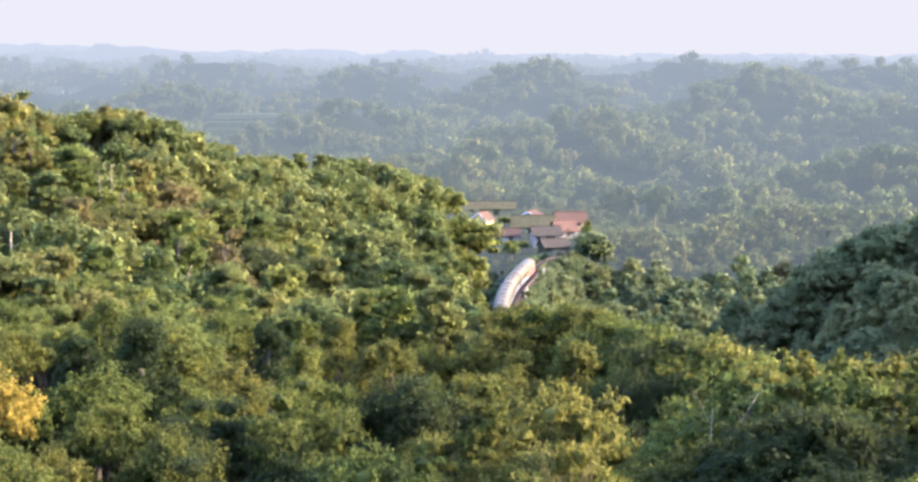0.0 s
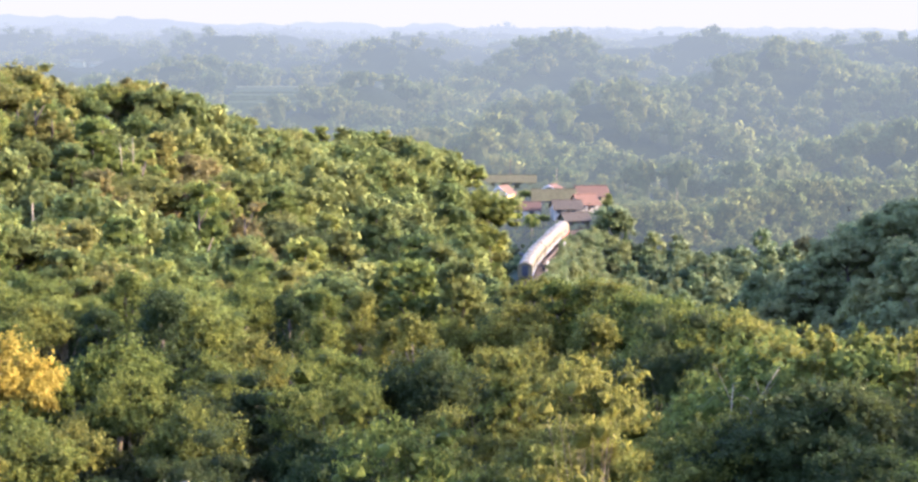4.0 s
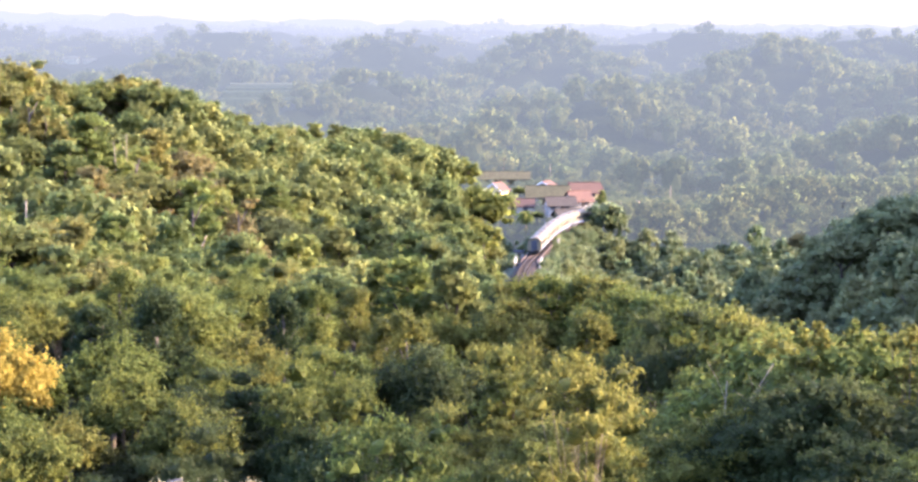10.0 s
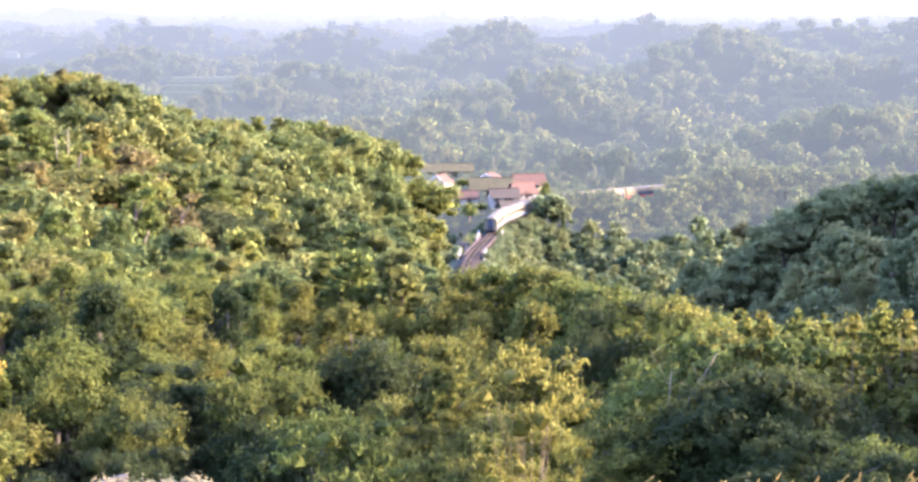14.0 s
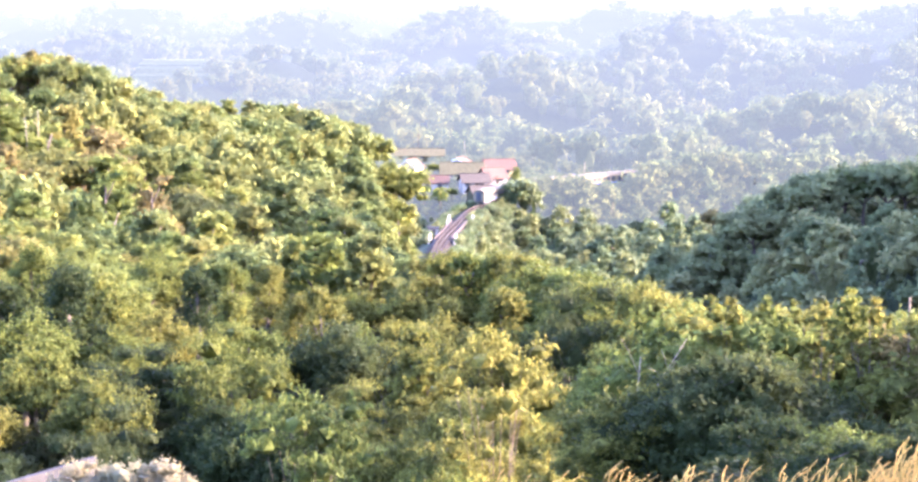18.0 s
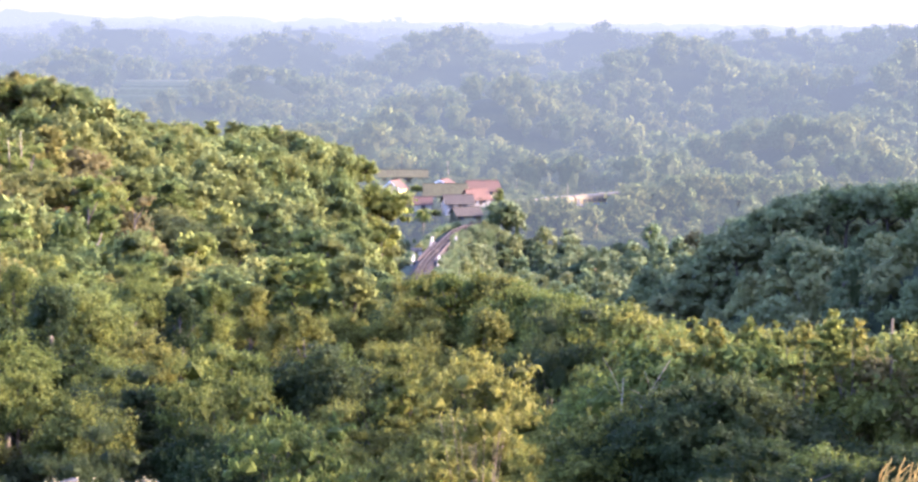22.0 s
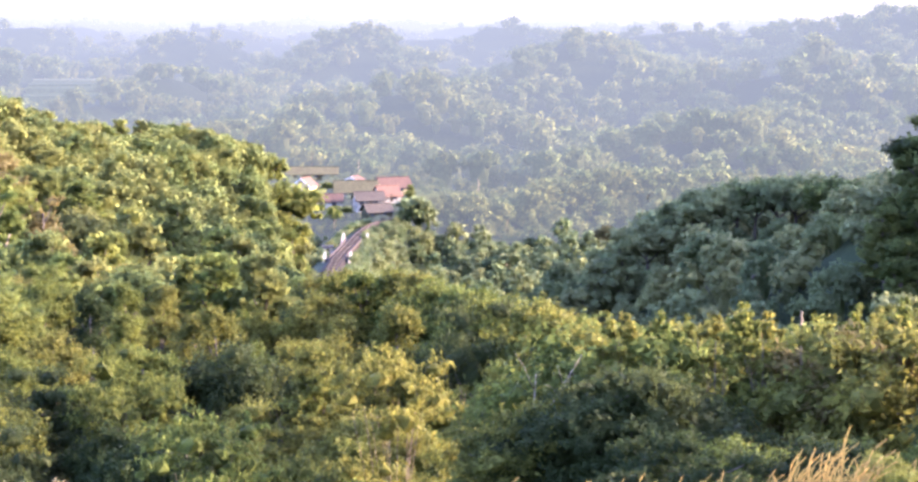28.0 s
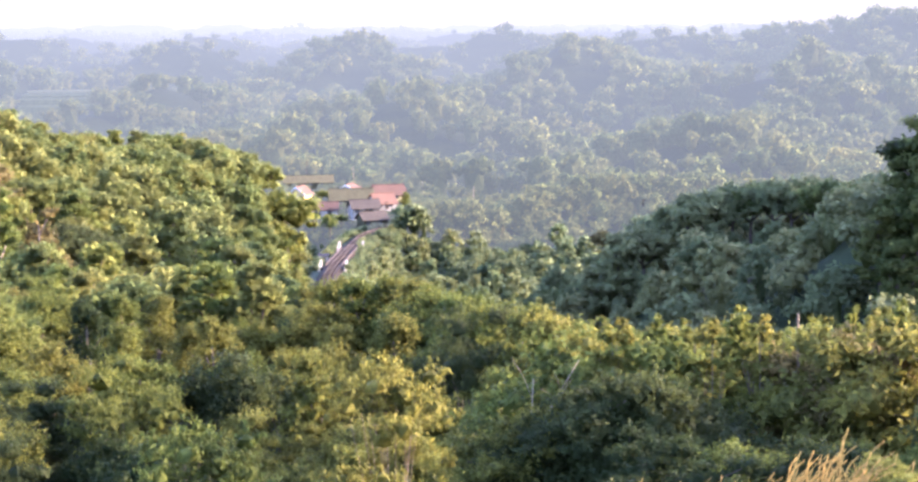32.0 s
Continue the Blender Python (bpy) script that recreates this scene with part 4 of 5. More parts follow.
def bridge():
    """The line's small bridge: plate girders, abutments and whitewashed wing walls."""
    root = new("railway_bridge")
    tagged(root, "small railway bridge with whitewashed wing walls", "bridge", kind="structure")
    i0, i1 = np.searchsorted(RAIL_S, 458 + S_REF), np.searchsorted(RAIL_S, 497 + S_REF)
    span = RAIL[i0:i1]
    for side in (-1.7, 1.7):
        part("girder", sweep(Build(), span, [(side - 0.12, -1.9), (side - 0.12, -0.05), (side + 0.12, -0.05), (side + 0.12, -1.9)], True).mesh("girder", STEEL), root)
    for s in (457, 498):
        p, q = rail_at(s), rail_at(s + 1)
        m = Matrix.Translation(p) @ Matrix.Rotation(math.atan2(q.y - p.y, q.x - p.x) - math.pi / 2, 4, "Z")
        part("abutment", Build().box(-2.6, 2.6, -1.2, 1.2, -9, -0.45).mesh("abutment", CONCRETE), root).matrix_basis = m
        for side in (-1, 1):
            w = Build()
            x = side * 2.75
            w.add([(x - 0.2, -3.2, -0.9), (x + 0.2, -3.2, -0.9), (x + 0.2, 3.0, 0.75), (x - 0.2, 3.0, 0.75), (x - 0.2, -3.2, -6), (x + 0.2, -3.2, -6), (x + 0.2, 3.0, -6), (x - 0.2, 3.0, -6)],
                  [(0, 1, 2, 3), (7, 6, 5, 4), (0, 4, 5, 1), (1, 5, 6, 2), (2, 6, 7, 3), (3, 7, 4, 0)])
            part("wing_wall", w.mesh("wing_wall", LIMEWASH), root, "whitewashed wing wall").matrix_basis = m
    # a whitewashed cabinet hut beside the line
    hut = new("lineside_hut")
    p = place_on(862, 474)
    hut.matrix_basis = pose(p[0], p[1], -1.2)
    part("wall", Build().box(-1.1, 1.1, -0.9, 0.9, -6, 1.5).mesh("wall", LIMEWASH), hut)
    part("roof", Build().add([(-1.3, -1.1, 1.5), (1.3, -1.1, 1.5), (1.3, 1.1, 1.75), (-1.3, 1.1, 1.75), (-1.3, -1.1, 1.62), (1.3, -1.1, 1.62), (1.3, 1.1, 1.87), (-1.3, 1.1, 1.87)],
                             [(3, 2, 1, 0), (4, 5, 6, 7), (0, 1, 5, 4), (1, 2, 6, 5), (2, 3, 7, 6), (3, 0, 4, 7)]).mesh("roof", CONCRETE), hut)
    part("door", Build().box(-0.4, 0.4, -0.94, -0.88, -0.4, 1.3).mesh("door", TIMBER), hut)
    tagged(hut, "small whitewashed hut beside the railway line", "hut")


def place_on(px, r):
    return spot(px, r)


FRESH_WHITE = rough_material("white_paint", (0.6, 0.57, 0.5), (0.72, 0.69, 0.62), 1.2)
LIMEWASH = rough_material("limewash", (0.2, 0.182, 0.15), (0.3, 0.275, 0.23), 1.2)
bridge()


def coach_thing(kind):
    """A railway coach on its two bogies; x runs along it, z from the rail's top."""
    L, W, H = (19.6, 2.95, 3.75) if kind == "coach" else (14.0, 2.85, 3.7)
    h, w = L / 2, W / 2
    root = new("railway_coach" if kind == "coach" else "locomotive")
    def shell(x0, x1, ring):
        k = len(ring)
        b = Build()
        b.add([(x, y, z) for x in (x0, x1) for y, z in ring], [(j, (j + 1) % k, k + (j + 1) % k, k + j) for j in range(k)] + [tuple(range(k))[::-1], tuple(range(k, 2 * k))])
        return b
    body = [(-w, 1.0), (-w + 0.06, 0.85), (w - 0.06, 0.85), (w, 1.0), (w, 2.95), (-w, 2.95)]
    roof = [(-w - 0.02, 2.95)] + [(-w * math.cos(q) * 1.0, 2.95 + 0.8 * math.sin(q)) for q in np.linspace(0.12, math.pi - 0.12, 9)] + [(w + 0.02, 2.95)]
    part("body", shell(-h, h, body).mesh("body", COACH_WHITE), root)
    part("roof", shell(-h + 0.02, h - 0.02, roof[::-1]).mesh("roof", COACH_ROOF), root, "grimy pale roof")
    part("band", Build().box(-h + 0.1, h - 0.1, -w - 0.012, w + 0.012, 1.05, 1.3 if kind == "coach" else 1.55).mesh("band", COACH_BLUE if kind == "coach" else LOCO_RED), root)
    if kind == "coach":
        pane = Build().box(-0.55, 0.55, -0.03, 0.03, 0, 0.8).mesh("window", GLASS)
        for i in range(9):
            for side in (-1, 1):
                ob = part("window", pane, root)
                ob.matrix_basis = pose(-6.6 + i * 1.65, side * (w + 0.005), 1.85)
        door = Build().box(-0.4, 0.4, -0.02, 0.02, 0, 1.9).mesh("door", COACH_DARK)
        for x in (-8.9, 8.9):
            for side in (-1, 1):
                ob = part("door", door, root)
                ob.matrix_basis = pose(x, side * (w + 0.006), 0.98)
        end = Build().box(-0.12, 0.12, -0.62, 0.62, 0, 2.15).mesh("gangway", COACH_DARK)
        for x in (-h, h):
            part("gangway", end, root, "dark rubber gangway").matrix_basis = pose(x, 0, 1.0)
        vent = Build().box(-1.4, 1.4, -0.6, 0.6, 0, 0.16).mesh("roof_vent", COACH_ROOF)
        for x in (-6.5, 0, 6.5):
            part("roof_vent", vent, root).matrix_basis = pose(x, 0, 3.68)
    else:
        part("cab_window", Build().box(-0.05, 0.05, -1.1, 1.1, 0, 0.7).mesh("cab_window", GLASS), root).matrix_basis = pose(h, 0, 2.1)
        part("cab_window", Build().box(-0.05, 0.05, -1.1, 1.1, 0, 0.7).mesh("cab_window", GLASS), root).matrix_basis = pose(-h, 0, 2.1)
        part("grille", Build().box(-3, 3, -w - 0.02, w + 0.02, 1.6, 2.6).mesh("grille", COACH_DARK), root)
    part("underframe", Build().box(-h + 0.3, h - 0.3, -1.2, 1.2, 0.55, 0.9).mesh("underframe", COACH_DARK), root)
    bogie = Build().box(-1.5, 1.5, -1.0, 1.0, 0.25, 0.6).mesh("bogie", COACH_DARK)
    wh = Build()
    wh.tube([(0, -0.62, 0.43), (0, -0.5, 0.43)], [0.43, 0.43], 12).tube([(0, 0.5, 0.43), (0, 0.62, 0.43)], [0.43, 0.43], 12).tube([(0, -0.5, 0.43), (0, 0.5, 0.43)], [0.08, 0.08], 6)
    whm = wh.mesh("wheelset", STEEL)
    for x in (-h * 0.68, h * 0.68):
        bo = part("bogie", bogie, root)
        bo.matrix_basis = pose(x, 0, 0)
        for dx in (-1.05, 1.05):
            part("wheelset", whm, bo).matrix_basis = pose(dx, 0, 0)
    return root, L


TRAIN = []


def train():
    loco, ll = coach_thing("loco")
    tagged(loco, "pale locomotive with a red band and dark grilles", "locomotive", "train")
    TRAIN.append((loco, ll, 0.0))
    off = ll / 2 + 0.6
    first, cl = coach_thing("coach")
    tagged(first, "off-white railway coach with a row of dark windows", "railway coach", "train")
    for i in range(4):
        ob = first if i == 0 else copy_thing(first, Matrix.Identity(4))
        TRAIN.append((ob, cl, off + cl / 2))
        off += cl + 0.55


train()
FRONT0, SPEED = 492.0, 7.35


def coach_pose(s, L):
    a, b = rail_at(s - L * 0.34), rail_at(s + L * 0.34)
    c, d = (a + b) / 2, b - a
    return Matrix.Translation(c) @ Matrix.Rotation(math.atan2(d.y, d.x), 4, "Z") @ Matrix.Rotation(-math.asin(d.z / d.length), 4, "Y")


def motions():
    for ob, L, off in TRAIN:
        rows = []
        for k in range(33):
            rows.append((float(k), coach_pose(FRONT0 - TRAIN[0][1] / 2 - off + SPEED * k, L)))
        walk(ob, rows)


# ---------------------------------------------------------------- marked trees and small things
def place(px, py, r):
    """The point r metres away on a sight line."""
    x, y = spot(px, r)
    return Vector((x, y, line_height(px, py, r)))


def dead_trunk(px, r, top, px_top, girth, label, forks=2, seed=1, bark=None):
    """A bare pale trunk, perhaps with a few stubs, rising out of the wood."""
    rng = np.random.default_rng(seed)
    x, y = spot(px, r)
    foot = Vector((x, y, gz(x, y) - 0.3))
    head = place(px_top, top, r)
    d = head - foot
    root = new("dead_tree")
    root.matrix_basis = Matrix.Translation(foot)
    bend = Vector((rng.uniform(-0.5, 0.5), rng.uniform(-0.3, 0.3), 0))
    part("trunk", Build().tube([Vector((0, 0, 0)), d * 0.35 + bend, d * 0.7 + bend * 0.6, d], [girth, girth * 0.85, girth * 0.7, girth * 0.4], 7).mesh("trunk", bark or PALE_BARK, True), root)
    for i in range(forks):
        p = d * rng.uniform(0.72, 0.95)
        q = p + Vector((rng.uniform(-1, 1), rng.uniform(-0.6, 0.6), rng.uniform(0.3, 1.2)))
        part("branch", Build().tube([p, (p + q) / 2 + Vector((0, 0, 0.1)), q], [girth * 0.4, girth * 0.3, girth * 0.12], 5).mesh("branch", bark or PALE_BARK, True), root)
    tagged(root, label, "dead tree", "dead trees")


def marked_trees():
    bare = "bare pale trunk of a dead tree among green crowns"
    dead_trunk(13, 212, 388, 16, 0.17, bare, 2, 1)
    dead_trunk(371, 262, 418, 373, 0.16, bare, 1, 2)
    dead_trunk(292, 222, 452, 325, 0.15, "leaning bare pale trunk on the lower slope", 2, 3)
    dead_trunk(165, 245, 290, 168, 0.10, bare, 1, 4)
    dead_trunk(180, 247, 278, 190, 0.10, bare, 1, 5)
    dead_trunk(436, 128, 648, 462, 0.024, "thin bare trunk in the near wood", 3, 6, BARK)
    dead_trunk(1192, 56, 700, 1222, 0.028, "broken pale snag between near bushes", 1, 7)
    dead_trunk(1130, 56, 668, 1302, 0.034, "pale leaning dead tree with bare branches", 3, 8)
    dead_trunk(1590, 250, 525, 1602, 0.12, "grey trunk in the shade of the hillside", 2, 9, BARK)
    dead_trunk(1545, 252, 545, 1520, 0.11, "grey trunk in the shade of the hillside", 1, 10, BARK)
    # bark borrows the far ground's material, haze glow included
    dead_trunk(660, 865, 188, 661, 0.16, "tall pale bare trunk far off in the hazy woods", 2, 11, FAR_EARTH)
    for px, r, s, sp, mat, lab in ((-52, 132, 1.14, NEAR_ROUND, GOLD, "yellow-leaved tree in the near wood"),
                                   (128, 228, 0.85, MID_TIER, RUST, "dry rust-brown tree on the sunlit ridge"),
                                   (285, 262, 1.0, MID_ROUND, RUST, "dry rust-brown tree on the sunlit ridge"),
                                   (30, 250, 1.0, MID_SLIM, STRAW, "tall yellowish tree on the ridge top"),
                                   (1345, 330, 0.6, MID_ROUND, RUST, "dry rust-brown tree on the valley side"),
                                   (1085, 98, 0.85, BAMBOO, OLIVE, "olive-green bamboo clump in the near wood"),
                                   (652, 86, 1.13, STAND, GREEN, "green bamboo clump with its pale stems showing"),
                                   (975, 87, 1.1, STAND, OLIVE, "olive bamboo clump with its pale stems showing"),
                                   (905, 104, 1.05, BAMBOO, OLIVE, "olive-green bamboo clump in the near wood"),
                                   (1035, 100, 1.0, BAMBOO, OLIVE, "olive-green bamboo clump in the near wood"),
                                   (842, 126, 0.95, NEAR_TIER, OLIVE, "olive-green tree with a layered crown in the near wood"),
                                   (590, 92, 0.95, NEAR_SLIM, GREEN, "mid-green slender tree in the near wood"),
                                   (700, 96, 0.9, NEAR_TIER, GREEN, "mid-green tree with a layered crown in the near wood"),
                                   (846, 552, 0.5, MID_ROUND, FRESH, "light green tree in front of the village houses"),
                                   (872, 549, 0.42, MID_TIER, FRESH, "light green tree in front of the village houses"),
                                   (893, 551, 0.46, MID_ROUND, DEEP, "deep green tree in front of the village houses"),
                                   (862, 586, 0.5, MID_ROUND, FRESH, "light green tree between the village houses"),
                                   (1004, 574, 0.5, MID_TIER, FRESH, "light green tree between the village houses"),
                                   (936, 571, 0.36, MID_SLIM, FRESH, "light green slender tree between the village houses")):
        x, y = spot(px, r)
        sp.put(x, y, px * 0.7, s, mat, lab, "bamboo" if sp in (BAMBOO, STAND) else "tree", "", "bamboo" if sp in (BAMBOO, STAND) else "tree")
    for px, r, top, sp, mat in ((232, 297, 186, MID_ROUND, DEEP), (110, 288, 204, MID_ROUND, DEEP), (176, 299, 176, MID_SLIM, RUST), (30, 280, 152, MID_SLIM, STRAW), (-8, 278, 146, MID_ROUND, STRAW), (62, 284, 172, MID_SLIM, STRAW), (300, 306, 208, MID_TIER, DEEP),
                                (300, 250, 335, MID_ROUND, RUST), (268, 240, 372, MID_SLIM, RUST), (125, 236, 372, MID_TIER, RUST), (470, 240, 540, MID_ROUND, DEEP), (180, 250, 300, MID_TIER, DEEP), (370, 270, 330, MID_ROUND, DEEP),
                                (779, 396, 356, MID_ROUND, FRESH), (793, 392, 390, MID_SLIM, STRAW), (788, 386, 420, MID_ROUND, FRESH), (800, 380, 452, MID_SLIM, FRESH)):
        x, y = spot(px, r)
        sp.put(x, y, px * 0.9, float(line_height(0, top, r) - gz(x, y)) / sp.top, mat, f"{WORDS[mat.name]} tree standing out on the sunlit ridge", "tree", "ridge trees", "tree")
    for px, r, top, to in ((1036, 640, 352, 1032), (1124, 600, 366, 1121), (1166, 560, 424, 1171), (912, 640, 330, 914)):
        dead_trunk(px, r, top, to, 0.13, "pale bare snag among the hazy trees", 3, px)
    for px, y_top in ((1200, 745), (1262, 738), (1318, 722), (1356, 684), (1405, 668), (1455, 690)):
        x, y = spot(px, 51)
        k = float(line_height(0, y_top, 51) - gz(x, y)) / BUSH.top
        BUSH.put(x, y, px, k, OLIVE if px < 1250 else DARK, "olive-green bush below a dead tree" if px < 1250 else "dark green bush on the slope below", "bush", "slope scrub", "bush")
    # the great dark tree on the shaded hill
    x, y = spot(1936, 248)
    z = gz(x, y)
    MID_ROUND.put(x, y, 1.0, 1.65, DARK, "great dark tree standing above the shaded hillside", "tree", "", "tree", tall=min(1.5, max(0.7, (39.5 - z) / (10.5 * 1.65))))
    for px, r, k in ((1835, 240, 1.0), (1868, 236, 1.05), (1900, 240, 1.1), (1850, 231, 0.95), (1890, 229, 1.0), (1915, 244, 1.35), (1942, 241, 1.6)):
        x, y = spot(px, r)
        MID_TIER.put(x, y, px, k, DEEP, "deep green tree with a layered crown on the shaded hillside", "tree", "hillside trees", "tree")
    # blossoming shrub by the wall
    for px, k, turn in ((272, 0.85, 0.3), (338, 1.0, 1.2), (390, 0.75, 2.3)):
        x, y = spot(px, 60)
        BLOOM.put(x, y, turn, k, BLOSSOM, "shrub covered with cream-white blossom", "bush", "blossoming shrubs", "bush", z=line_height(0, 870, 60) - BLOOM.top * k)
    x, y = spot(1850, 29.5)
    BUSH.put(x, y, 2.3, 0.25, LEAF_LIME, "small bright green shrub among dry grass", "bush", "", "bush", z=line_height(0, 828, 29.5) - 4.6 * 0.25 * 0.9)
    # concrete wall below
    a, b = place(60, 934, 60), place(276, 876, 76)
    d = (b - a).normalized()
    side = Vector((d.y, -d.x, 0)).normalized() * 0.07
    w = Build()
    down = Vector((0, 0, -2.6))
    w.add([a - side, a + side, b + side, b - side, a - side + down, a + side + down, b + side + down * 1.6, b - side + down * 1.6], [(0, 1, 2, 3), (7, 6, 5, 4), (0, 4, 5, 1), (1, 5, 6, 2), (2, 6, 7, 3), (3, 7, 4, 0)])
    root = new("garden_wall")
    part("wall_body", w.mesh("wall_body", CONCRETE), root)
    up = Vector((0, 0, 0.09))
    c = Build()
    s2 = side * 1.5
    c.add([a - s2, a + s2, b + s2, b - s2, a - s2 + up, a + s2 + up, b + s2 + up, b - s2 + up], [(3, 2, 1, 0), (4, 5, 6, 7), (0, 1, 5, 4), (1, 2, 6, 5), (2, 3, 7, 6), (3, 0, 4, 7)])
    part("coping", c.mesh("coping", CONCRETE), root)
    tagged(root, "low grey concrete wall on the slope below", "wall")
    # bamboo post in the scrub
    x, y = spot(1689, 54.2)
    top = line_height(0, 586, 54.2)
    root = new("bamboo_post")
    root.matrix_basis = pose(x, y, gz(x, y) - 0.3)
    h = top - gz(x, y) + 0.3
    part("pole", Build().tube([(0, 0, 0), (0.03, 0, h * 0.5), (0.01, 0, h)], [0.036, 0.034, 0.03], 8).mesh("pole", CULM, True), root)
    ring = Build().tube([(0.02, 0, -0.012), (0.02, 0, 0.012)], [0.041, 0.041], 8).mesh("node_ring", CULM, True)
    for k in range(1, 9):
        part("node_ring", ring, root).matrix_basis = pose(0, 0, h * k / 9)
    tagged(root, "dry bamboo post rising from the scrub", "post")


marked_trees()


def tuft(seed):
    """Dry grass: arching blades and plumed stalks. Meshes for the blades and for each plumed stalk."""
    rng = np.random.default_rng(seed)
    vs, fs = [], []
    for i in range(46):
        a, h, o = rng.uniform(0, 6.28), rng.uniform(0.5, 1.05), rng.uniform(0.1, 0.55)
        b = np.array([math.cos(a), math.sin(a), 0])
        c = np.array([-b[1], b[0], 0]) * 0.007
        p0 = b * rng.uniform(0, 0.18)
        k = len(vs)
        for u in (0, 0.35, 0.7, 1.0):
            q = p0 + b * o * u ** 2 + np.array([0, 0, h * (u - 0.25 * u * u * o)])
            w = c * (1.1 - u)
            vs += [q - w, q + w]
        fs += [(k, k + 1, k + 3, k + 2), (k + 2, k + 3, k + 5, k + 4), (k + 4, k + 5, k + 7, k + 6)]
    blades = solid("foliage", vs, fs, DRY_GRASS)
    stalks = []
    for i in range(9):
        a, h, o = rng.normal(0, 0.7), rng.uniform(0.85, 1.4), rng.uniform(0.1, 0.36)
        b = np.array([math.cos(a), math.sin(a), 0])
        cv = [b * o * u ** 2 + np.array([0, 0, h * u]) for u in np.linspace(0, 1, 6)]
        vv, ff = [], []
        for j in range(5):
            k = len(vv)
            c = np.array([-b[1], b[0], 0]) * 0.004
            vv += [cv[j] - c, cv[j] + c, cv[j + 1] + c, cv[j + 1] - c]
            ff.append((k, k + 1, k + 2, k + 3))
        # the plume: fine hairs along the last stretch, nodding over
        for j in range(90):
            u = rng.uniform(0.74, 1.12)
            q = b * (o * u ** 2 + max(0, u - 0.95) * 0.5) + np.array([0, 0, h * min(u, 1) + max(0, u - 1) * h * 0.5])
            e = b * (2 * o * u) + np.array([rng.normal(0, 0.22), rng.normal(0, 0.22), h * 0.9])
            e /= np.linalg.norm(e)
            l = rng.uniform(0.03, 0.055) * (1.15 - abs(u - 0.9) * 2.2)
            f = np.cross(e, rng.normal(0, 1, 3))
            f = f / np.linalg.norm(f) * 0.006
            k = len(vv)
            vv += [q - f, q + f, q + e * l]
            ff.append((k, k + 1, k + 2))
        stalks.append(solid("plume", vv, ff, PLUME))
    return blades, stalks


def grass():
    rng = np.random.default_rng(8)
    kinds = [tuft(i) for i in range(4)]
    firsts = {}
    for i in range(240):
        px, r = rng.uniform(900, 2010), rng.uniform(25, 36)
        if 1780 < px < 1900 and r < 31:
            continue
        x, y = spot(px, r)
        m = Matrix.Translation((x, y, gz(x, y) - 0.02)) @ Matrix.Rotation(rng.normal(0, 0.5), 4, "Z") @ Matrix.Scale(rng.uniform(0.75, 1.2) * np.interp(px, [900, 1250, 1500, 1900], [0.8, 0.86, 1.0, 1.42]), 4)
        k = i % 4
        if k not in firsts:
            root = new("grass_tuft")
            part("foliage", kinds[k][0], root)
            for st in kinds[k][1]:
                part("plume", st, root, "pale feathery plume on a dry stalk")
            tagged(root, "tuft of dry golden grass with feathery plumes", "grass", "dry grass on the slope")
            firsts[k] = root
            root.matrix_basis = m
        else:
            copy_thing(firsts[k], Matrix.Identity(4)).matrix_basis = m


grass()


def palm(px, r, h, mat, label, seed):
    """A coconut palm: ringed trunk and a head of drooping fronds."""
    rng = np.random.default_rng(seed)
    x, y = spot(px, r)
    root = new("palm_tree")
    root.matrix_basis = pose(x, y, gz(x, y) - 0.3)
    part("trunk", Build().tube([(0, 0, 0), (0.3, 0, h * 0.5), (0.25, 0.1, h)], [0.24, 0.18, 0.13], 7).mesh("trunk", PALE_BARK, True), root)
    for i in range(13):
        a, up = 6.28 * i / 13 + rng.uniform(-0.2, 0.2), rng.uniform(-0.1, 0.9)
        b, c = np.array([math.cos(a), math.sin(a), 0]), np.array([-math.sin(a), math.cos(a), 0])
        L = rng.uniform(2.6, 3.6)
        vs, fs = [], []
        for j in range(9):
            u = j / 8
            q = np.array([0.25, 0.1, h]) + b * L * u + np.array([0, 0, L * (up * u - 0.9 * u * u)])
            w = 0.75 * math.sin(3.0 * min(1, u * 0.9 + 0.12))
            vs += [q + c * w - np.array([0, 0, w * 0.6]), q, q - c * w - np.array([0, 0, w * 0.6])]
            if j:
                k = len(vs) - 6
                fs += [(k, k + 1, k + 4, k + 3), (k + 1, k + 2, k + 5, k + 4)]
        part("frond", solid("frond", vs, fs, mat), root)
    tagged(root, label, "palm tree", "palms")


def palms():
    far = "coconut palm in the hazy woods beyond the village"
    for i, (px, r, h, mat) in enumerate(((604, 800, 10, FAR_LEAF), (622, 815, 10, FAR_LEAF), (712, 770, 11, FAR_LEAF), (735, 752, 10, FAR_DRY), (757, 765, 10, FAR_LEAF), (690, 790, 10, FAR_LEAF), (780, 740, 9, FAR_LEAF), (1168, 505, 5, LEAF_SAGE))):
        palm(px, r, h, mat, "dry brown palm among green trees" if mat in (FAR_DRY, LEAF_RUST) else far, 40 + i)
    palm(872, 545, 6, LEAF_FRESH, "slender pale green palm beside the village", 60)


# dry fronds with the same emitted haze
FAR_DRY = hazed_material("distant_dry_foliage", (0.11, 0.085, 0.05), (0.17, 0.13, 0.08), (0.22, 0.17, 0.10))
palms()


